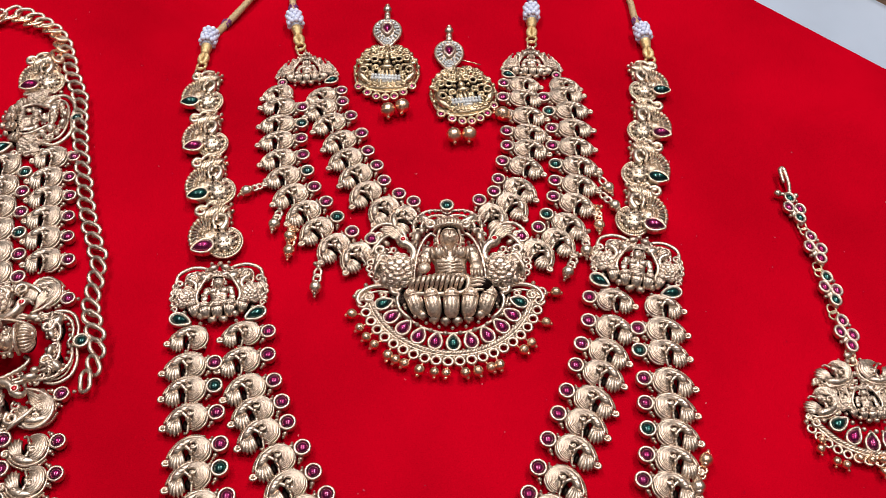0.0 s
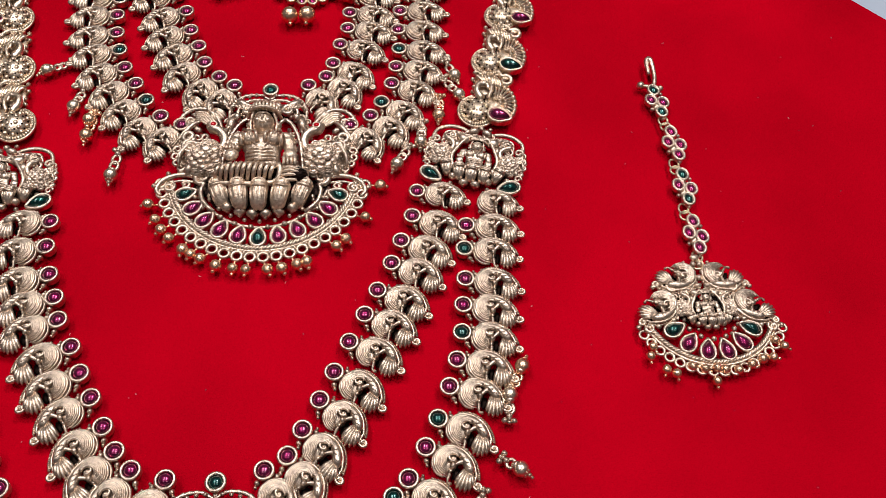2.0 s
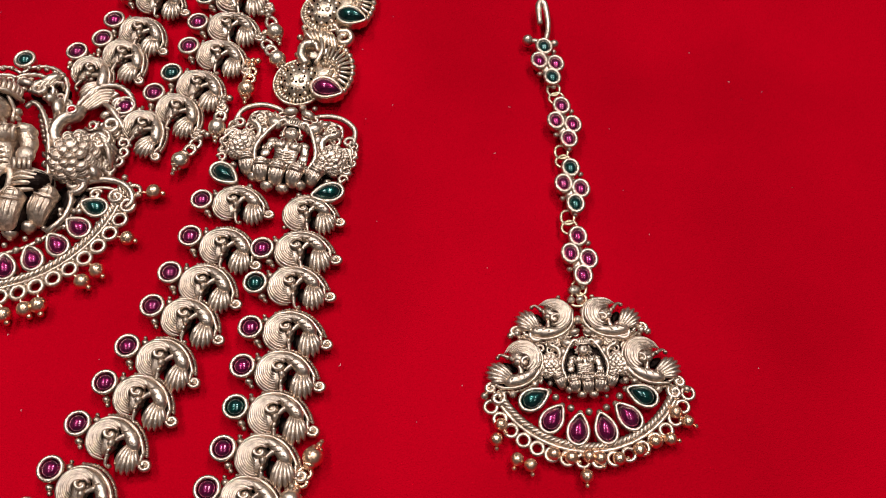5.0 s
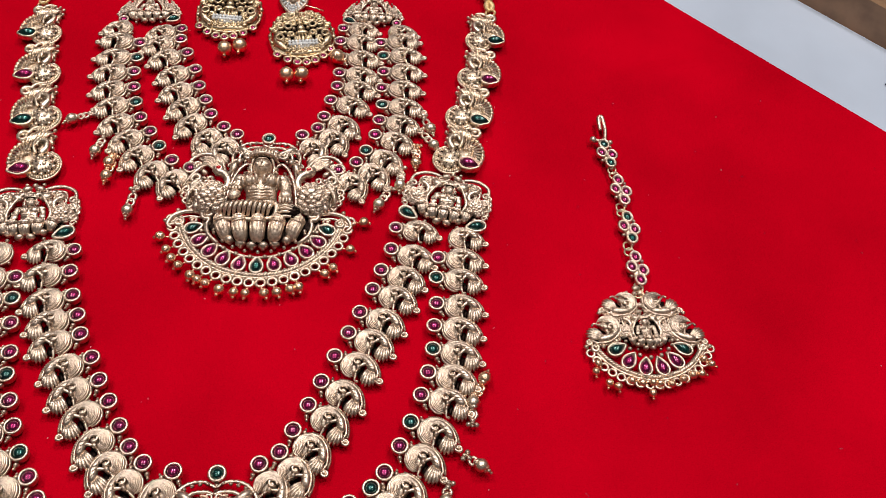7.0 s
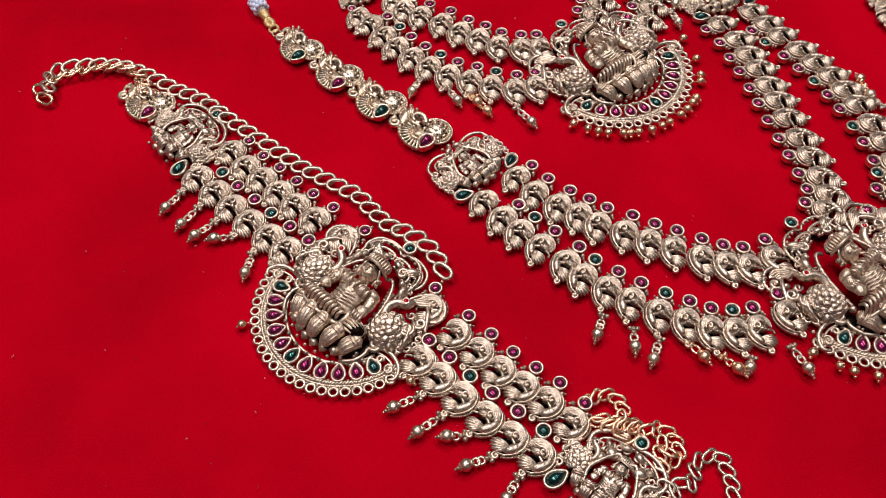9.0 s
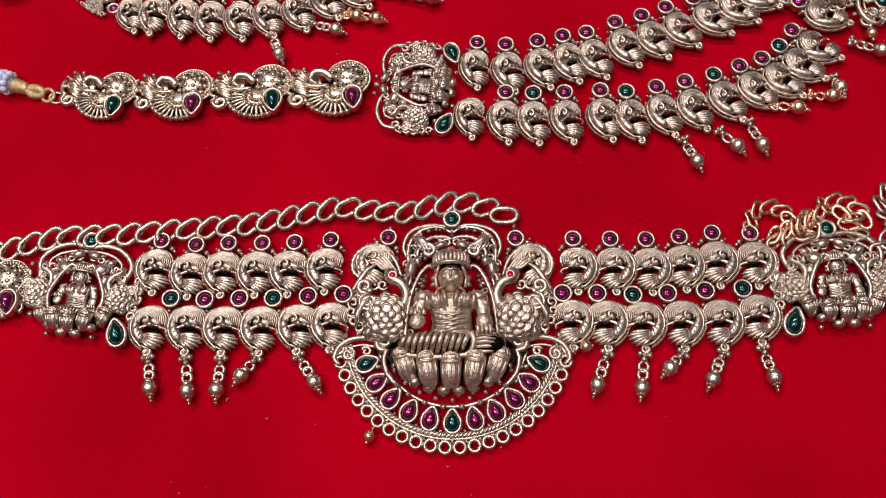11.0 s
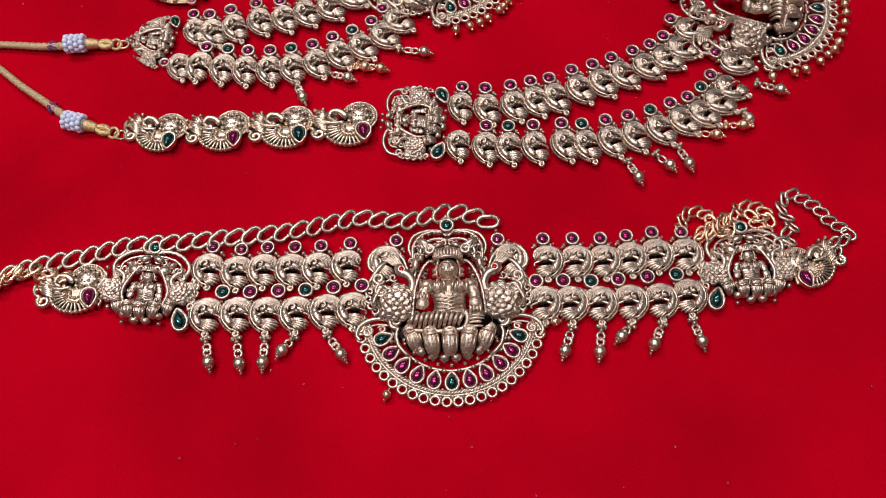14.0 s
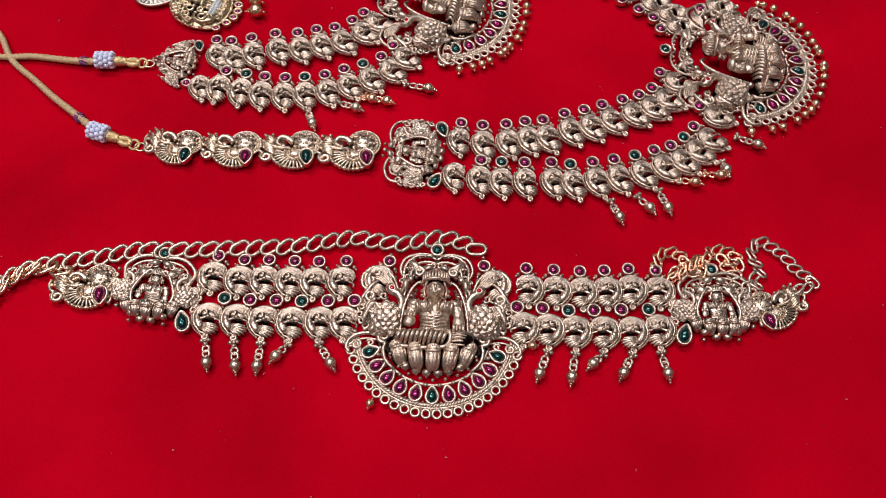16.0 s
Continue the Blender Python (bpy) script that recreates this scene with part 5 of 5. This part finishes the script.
def tikka_frame():
    g = Geo()
    cx, cy = 0.3, 8.2
    g.rope([(cx + 20.4 * math.cos(radians(208 + 128 * i / 110)), cy + 20.4 * math.sin(radians(208 + 128 * i / 110)), 1.3) for i in range(111)], 0.85, 3.0)
    g.tube([(cx + 21.5 * math.cos(radians(a)), cy + 21.5 * math.sin(radians(a)), 1.1) for a in range(209, 336, 4)], 0.45, 6, n=1)
    for i in range(17):
        a = radians(209 + 126 * i / 16)
        x, y = cx + 23.4 * math.cos(a), cy + 23.4 * math.sin(a)
        g.tube([(x + 1.3 * math.cos(2 * math.pi * k / 10), y + 1.3 * math.sin(2 * math.pi * k / 10), 1.0) for k in range(10)], 0.48, 7, closed=True, n=2)
    for i in range(6):
        a = 206 + 128 * i / 5
        g.add(setting(drop_outline(6.6, 5.0), 0.42, 0.3, 2.0), *tikka_stone(i), a + 90)
        g.ball((T_X + 8.6 * math.cos(radians(a + 12)), T_Y + 8.6 * math.sin(radians(a + 12)), 1.4), 0.85, 8, 5)
        g.ball((T_X + 9.0 * math.cos(radians(a)), T_Y + 9.0 * math.sin(radians(a)), 1.4), 0.7, 8, 5)
    g.add(medallion_geo(False), 0.4, -0.6, size=0.66)
    half = Geo()
    half.under((5.0, 6.0, 0.6), (4.6, 5.6, 0.5), 14, 4)
    for x, y, a in ((9.6, 12.4, 200), (10.8, 4.0, 30), (18.6, -1.4, 120)):
        half.spiral((x, y), 1.6, 0.4, a, 1.2, (0.45, 0.6, 0.45), 1.6, 9, sides=7)
    for x, y, r in ((1.0, 20.4, 1.0), (1.4, 17.6, 0.9), (13.6, 12.9, 0.95), (12.2, 13.9, 1.0), (15.0, 12.5, 0.8), (10.4, 9.6, 1.1), (8.6, 14.2, 1.0), (10.6, 1.4, 0.9), (15.4, -0.6, 0.9), (21.4, -0.8, 0.9), (12.4, -0.6, 0.8), (6.2, 15.4, 0.8), (11.2, 6.6, 0.9), (0.0, 15.6, 1.1)):
        half.ball((x, y, max(1.2, r)), r, 9, 6)
    half.tube([(20.8, 1.2, 1.0), (19.2, -0.2, 1.0), (17.0, -0.4, 1.0)], 0.5, 6, n=3)
    half.ball((0, 22.8, 1.2), (1.6, 1.2, 1.0), 9, 5)
    g.add(mirrored(half))
    return g


tp = part("pendant", tikka_frame().mesh("pendant", GOLD), tikka, inside(tikka, place(134.0, -30.0, 1)), "small fan-shaped openwork gold pendant")
for i in range(6):
    part("stone", DROP_EMERALD if i in (0, 5) else DROP_RUBY, tp, place(*tikka_stone(i), 296 + 128 * i / 5, 1.4, 1.0),
         "teardrop emerald-green glass stone" if i in (0, 5) else "teardrop ruby-red glass stone")
for g in tikka_birds():
    part("bird_relief", g.mesh("bird_relief", GOLD), tp)
for name, me in RELIEFS[True]:
    part(name, me, tp, place(0.4, -0.6, 0, 0, 0.66))
BEAD = Geo()
BEAD.ball((0, 0, 1.45), 1.45, 10, 7)
BEAD.ball((0, -1.9, 1.1), 0.6, 6, 4)
BEAD_M = BEAD.mesh("fringe_bead", BRIGHT)
for x, y, a in ((114.7, -40.4, 0), (115.8, -37.4, 30), (118.7, -44.6, -20), (121.4, -45.8, 10), (126.3, -43.6, 80), (129.8, -44.4, 60), (135.7, -44.6, 20), (139.5, -44.8, 90), (143.8, -43.1, 70), (147.3, -41.4, 120),
                (150.5, -41.0, 80), (152.3, -35.4, 30), (154.6, -37.4, 60), (132.6, -48.2, 0), (133.4, -44.2, 50)):
    part("fringe_bead", BEAD_M, tp, (tikka.matrix_basis @ tp.matrix_basis).inverted() @ place(x, y, a))


def cluster_mesh():
    g = Geo()
    for x, y in ((2.2, 3.0), (-2.2, -2.6), (0, 6.5), (0, -6.5)):
        g.ball((x, y, 0.9), 0.7, 6, 4)
    g.tube([(0, 6.4, 0.8), (-0.4, 0, 0.8), (0, -6.4, 0.8)], (0.8, 1.6, 0.8), 8, 0.6, n=3)
    return g.mesh("chain_piece", GOLD)


CLUSTER = cluster_mesh()
OVAL_SEAT = setting([(a * 0.8, b) for a, b in round_outline(2.0, 12)], 0.45, 0.3, 1.8).mesh("stone_setting", GOLD)
for x, y, t, cols in ((132.1, 56.0, 8, "grrg"), (134.9, 37.4, 6, "rrrr"), (135.3, 19.4, 2, "grrg"), (135.4, 1.0, 2, "rrrr")):
    ob = part("chain_piece", CLUSTER, tikka, inside(tikka, place(x, y, t, 0, 1.14)), "gold chain piece with four oval stones")
    for (dx, dy), c in zip(((0.2, 4.3), (-1.7, 0.6), (1.7, -0.8), (0.2, -4.3)), cols):
        part("stone_setting", OVAL_SEAT, ob, place(dx, dy))
        part("stone", TIKKA_RUBY if c == "r" else TIKKA_EMERALD, ob, place(dx, dy, 0, 1.2), "small oval ruby-red stone" if c == "r" else "small oval emerald-green stone")
for x, y, t in ((133.2, 48.0, 80), (133.7, 45.4, 20), (133.7, 29.4, 85), (133.9, 26.8, 30), (133.7, 11.4, 85), (133.9, 8.8, 30), (134.8, -6.6, 90), (134.3, -9.4, 10)):
    part("jump_ring", RING_SMALL, tikka, inside(tikka, place(x, y, t, 0.3, 0.82)))
hook = Geo()
hook.tube([(132.0, 62.0, 1.2), (133.2, 68.0, 1.6), (132.6, 74.6, 2.6), (131.0, 74.0, 2.6), (131.0, 68.0, 2.2)], (0.8, 0.8, 1.0, 0.7), 7, n=4)
hook.ball((127.6, 63.4, 1.5), 1.5, 8, 5)
hook.ball((134.4, 62.2, 1.3), 1.2, 8, 5)
hook.tube([(127.6, 63.4, 1.4), (132.0, 62.6, 1.4)], 0.8, 6, n=1)
part("hook", hook.mesh("hook", GOLD), tikka, inside(tikka, Matrix()), "bent gold hook")


# ---- earrings ----
def earring_meshes():
    body = Geo()
    rim = [(-13.0, -6.0), (-13.6, 0.0), (-11.6, 6.4), (-7.4, 11.0), (-1.6, 13.0), (4.4, 12.4), (9.6, 9.0), (12.8, 3.6), (13.4, -2.6), (11.4, -7.2), (6.4, -10.2), (0.0, -11.4), (-6.4, -10.4), (-11.2, -7.6)]
    body.dome([(x * 0.97, y * 0.97) for x, y in rim], 0.2, 2.3)
    body.under((0, 0.6, 1.4), (10.6, 9.0, 1.2), 20, 5)
    body.tube([(x, y, 1.4) for x, y in rim], 0.55, 6, closed=True, n=5, ribs=0.2)
    for k in range(13):
        a = radians(-12 + 17 * k)
        body.ball((13.4 * math.cos(a), 12.9 * math.sin(a), 1.8), 1.05, 7, 4)
    half = Geo()
    # a bird at each lower corner, scrolls rising to the crown
    half.tube([(7.2, -7.4, 2.6), (9.6, -5.6, 3.0), (11.0, -2.6, 3.0), (9.8, 0.8, 3.0), (7.2, 1.6, 2.8)], (0.6, 1.5, 1.5, 1.0, 0.5), 10, 0.9, n=5)
    half.tube([(9.6 + 1.5 * math.cos(2 * math.pi * k / 10), -2.8 + 1.5 * math.sin(2 * math.pi * k / 10), 4.6) for k in range(10)], 0.5, 7, closed=True, n=2)
    half.tube([(5.2 + 1.4 * math.cos(2 * math.pi * k / 10), 3.6 + 1.4 * math.sin(2 * math.pi * k / 10), 3.8) for k in range(10)], 0.5, 7, closed=True, n=2)
    for x, y, r, a in ((8.6, 4.6, 2.0, 40), (5.4, 7.6, 2.1, 100), (2.2, 9.6, 1.9, 160), (2.6, 6.0, 1.6, 220), (11.2, 2.6, 1.5, 0), (4.6, -0.6, 1.7, 300), (2.4, -3.8, 1.5, 30), (6.8, -3.4, 1.4, 120), (8.6, 8.2, 1.5, 70), (5.6, 10.4, 1.5, 110)):
        half.spiral((x, y), r, 0.35, a, 1.35, (0.45, 0.62, 0.42), 3.2, 11, sides=7)
    for x, y in ((7.2, 5.8), (3.8, 8.2), (9.8, 5.8), (6.8, 1.0), (3.0, 2.6), (1.4, 7.6), (10.8, 5.0), (7.4, 9.4), (3.8, 11.0)):
        half.ball((x, y, 3.0), 0.85, 8, 5)
    for k in range(5):
        half.tube([(1.6 + 1.4 * k, -5.2 + 0.4 * k, 2.8), (2.4 + 1.4 * k, -6.8 + 0.5 * k, 3.0), (3.0 + 1.5 * k, -8.6 + 0.8 * k, 2.0)], (0.3, 0.5, 0.3), 6, n=2)
    body.add(mirrored(half))
    body.ball((0, -8.8, 1.6), (8.6, 2.0, 1.5), 16, 6)
    for k in range(7):
        body.spiral((-7.2 + 2.4 * k, -8.8 + 0.05 * (k - 3) ** 2), 1.2, 0.3, 70 * k, 1.3, (0.36, 0.5, 0.36), 2.9, 9)
    body.ball((0, 5.2, 3.2), (1.2, 1.3, 1.2), 9, 5)
    body.ball((0, 7.0, 3.0), (1.5, 0.9, 1.1), 9, 5)
    body.ball((0, 2.6, 3.0), (1.7, 1.6, 1.3), 9, 5)
    body.ball((0, 0.0, 3.0), (3.0, 1.1, 1.3), 10, 5)
    for k in range(5):
        body.tube([(-2.8 + 1.4 * k, -1.0, 3.0), (-3.2 + 1.6 * k, -2.8, 3.2), (-3.4 + 1.7 * k, -4.4, 2.6)], (0.5, 0.75, 0.5), 7, n=3)
    for i in range(7):
        u = (i - 3) / 3
        body.add(setting(round_outline(1.5, 10), 0.5, 0.3, 1.6), u * 11.2 - 0.6, -14.4 + 5.8 * u * u)
        body.ball((u * 10.6 - 0.6, -11.8 + 4.4 * u * u, 1.2), 0.8, 6, 4)
    body.tube([(0, 12, 1.2), (0, 16, 1.2)], 1.1, 6, n=1)
    stud = Geo()
    out = [(-x, -y) for x, y in drop_outline(14.6, 11.2, 22)]
    stud.dome(out, 0.6, 1.6)
    stud.tube([(x, y, 1.2) for x, y in out], 0.7, 6, closed=True, n=1)
    stud.add(setting([(-x, -y) for x, y in drop_outline(6.0, 4.4)], 0.6, 0.3, 1.0), 0, 0.8, 0, z=1.9)
    stud.tube([(0, 7.0, 1.2), (0, 11.0, 1.4)], (1.4, 1.0), 7, n=2)
    stud.ball((0, 12.6, 1.7), 1.7, 9, 6)
    stud.ball((0, 10.0, 1.3), 1.3, 8, 5)
    stud.ball((0, 15.4, 1.2), 1.0, 7, 4)
    cz = Geo()
    for f, z in ((0.88, 1.8), (0.74, 2.1), (0.6, 2.4)):
        for x, y in out[::2] if f < 0.65 else out:
            cz.ball((x * f, y * f, z), 0.5, 6, 4)
    bar = Geo()
    for r in range(2):
        for k in range(9):
            bar.ball((-5.6 + 1.4 * k, -6.4 + 1.5 * r, 3.4), 0.78, 6, 4)
    bar.ball((0, -5.7, 2.2), (7.0, 1.9, 1.2), 12, 5)
    drop = Geo()
    drop.ball((0, 0, 3.1), 3.1, 14, 9)
    drop.ball((0, -3.6, 2.4), 0.9, 7, 4)
    for k in range(4):
        drop.ball((0.8 * math.cos(k * 1.57), 3.6, 2.6 + 0.8 * math.sin(k * 1.57)), 0.55, 6, 4)
    drop.tube([(0, 2.6, 2.6), (0, 5.8, 1.4)], 0.4, 5, n=1)
    return (body.mesh("earring_plate", MATT_GOLD), stud.mesh("stud", GOLD), cz.mesh("crystal_border", CRYSTAL), bar.mesh("crystal_bar", CRYSTAL), drop.mesh("round_drop", BRIGHT))


EARRING = earring_meshes()
STUD_RUBY = stone_mesh("ruby_stone", [(-x, -y) for x, y in drop_outline(5.2, 3.6)], 1.4, RUBY)


def earring(x, y, turn, stud_turn, drops):
    body, stud, cz, bar, drop = EARRING
    ob = thing("earring", "gold earring with crystal bar, ruby stones and round drops", "earring", place(x, y), "pair of earrings")
    plate = part("earring_plate", body, ob, place(0, 0.4, turn) @ Matrix.Diagonal((1.0, 1.14, 1.1, 1)), "domed matt-gold openwork plate")
    for i in range(7):
        u = (i - 3) / 3
        part("stone", PALE_RUBY, plate, place(u * 11.2 - 0.6, -14.4 + 5.8 * u * u, 0, 1.2, 1.1), "small round ruby-red stone")
    part("crystal_bar", bar, plate, place(0, 0, -4), "two rows of white crystals")
    c, s = math.cos(radians(turn)), math.sin(radians(turn))
    st = part("stud", stud, ob, place(-24.2 * s, 24.2 * c, stud_turn, 0, 1.2), "teardrop stud bordered with white crystals")
    part("crystal_border", cz, st)
    part("stone", STUD_RUBY, st, place(0, 0.8, 0, 2.6), "teardrop ruby-red stone")
    for dx, dy, a in drops:
        part("round_drop", drop, ob, place(dx, dy, a), "bright gold round drop")
    return ob


earring(-23.0, 132.6, 0, 0, ((0.6, -24.6, 4), (6.6, -22.4, -6)))
e2 = earring(8.8, 118.6, 12, -2, ((-4.8, -24.8, 6), (1.4, -24.4, -4), (15.4, -13.2, 60)))
wire = Geo()
wire.tube([(5.0, 141.0, 1.4), (13.0, 138.5, 0.9), (17.0, 137.0, 0.7)], 0.4, 5, n=1)
part("ear_post", wire.mesh("ear_post", BRIGHT), e2, inside(e2, Matrix()), "thin gold ear post")


# ---- things on the floor beyond the table ----
def framed_case():
    ob = thing("framed_case", "brown wooden case with white top and black latch, on the floor", "display case", pose(0.655, 0.617, FLOOR, 0, 0, 135))
    rim = Geo()
    box_geo(rim, -20, 460, -21, 0, 0, 46)
    box_geo(rim, -20, 0, -420, -21, 0, 46)
    box_geo(rim, 108, 128, -420, -21, 0, 46)
    part("wooden_rim", rim.mesh("wooden_rim", WOOD, False), ob)
    panel = Geo()
    box_geo(panel, 0, 108, -420, -33, 0, 38)
    part("white_panel", panel.mesh("white_panel", WHITE_PANEL, False), ob)
    dark = Geo()
    box_geo(dark, 128, 460, -420, -21, 0, 30)
    part("dark_panel", dark.mesh("dark_panel", BLACK, False), ob, label="dark recessed panel")
    latch = Geo()
    box_geo(latch, 0, 108, -33, -21, 0, 44)
    box_geo(latch, 52, 90, -54, -33, 38, 50)
    part("latch", latch.mesh("latch", BLACK, False), ob, label="black metal latch")


framed_case()
mat = Geo()
box_geo(mat, -350, 350, -350, 350, 0, 6)
mm = tagged(new("navy_mat", mat.mesh("navy_mat", NAVY, False)), "dark navy fabric mat on the floor", "mat")
mm.matrix_basis = pose(1.125, 0.556, FLOOR + 0.001, 0, 0, 45)

# ---- lint on the cloth ----
rng = random.Random(12)
lint = Geo()
for k in range(260):
    x, y, a, s = rng.uniform(-280, 260), rng.uniform(-190, 200), rng.uniform(0, 6.28), 0.1 + 0.6 * rng.random() ** 2.5
    if x + y > 300:
        continue
    lint.tube([(x, y, 0.25), (x + s * math.cos(a), y + s * math.sin(a), 0.4), (x + 1.5 * s * math.cos(a + 0.7), y + 1.5 * s * math.sin(a + 0.7), 0.25)], 0.09, 4, n=2)
tagged(new("lint", lint.mesh("lint", LINT)), "pale specks of lint scattered over the red velvet", "lint", kind="stuff")
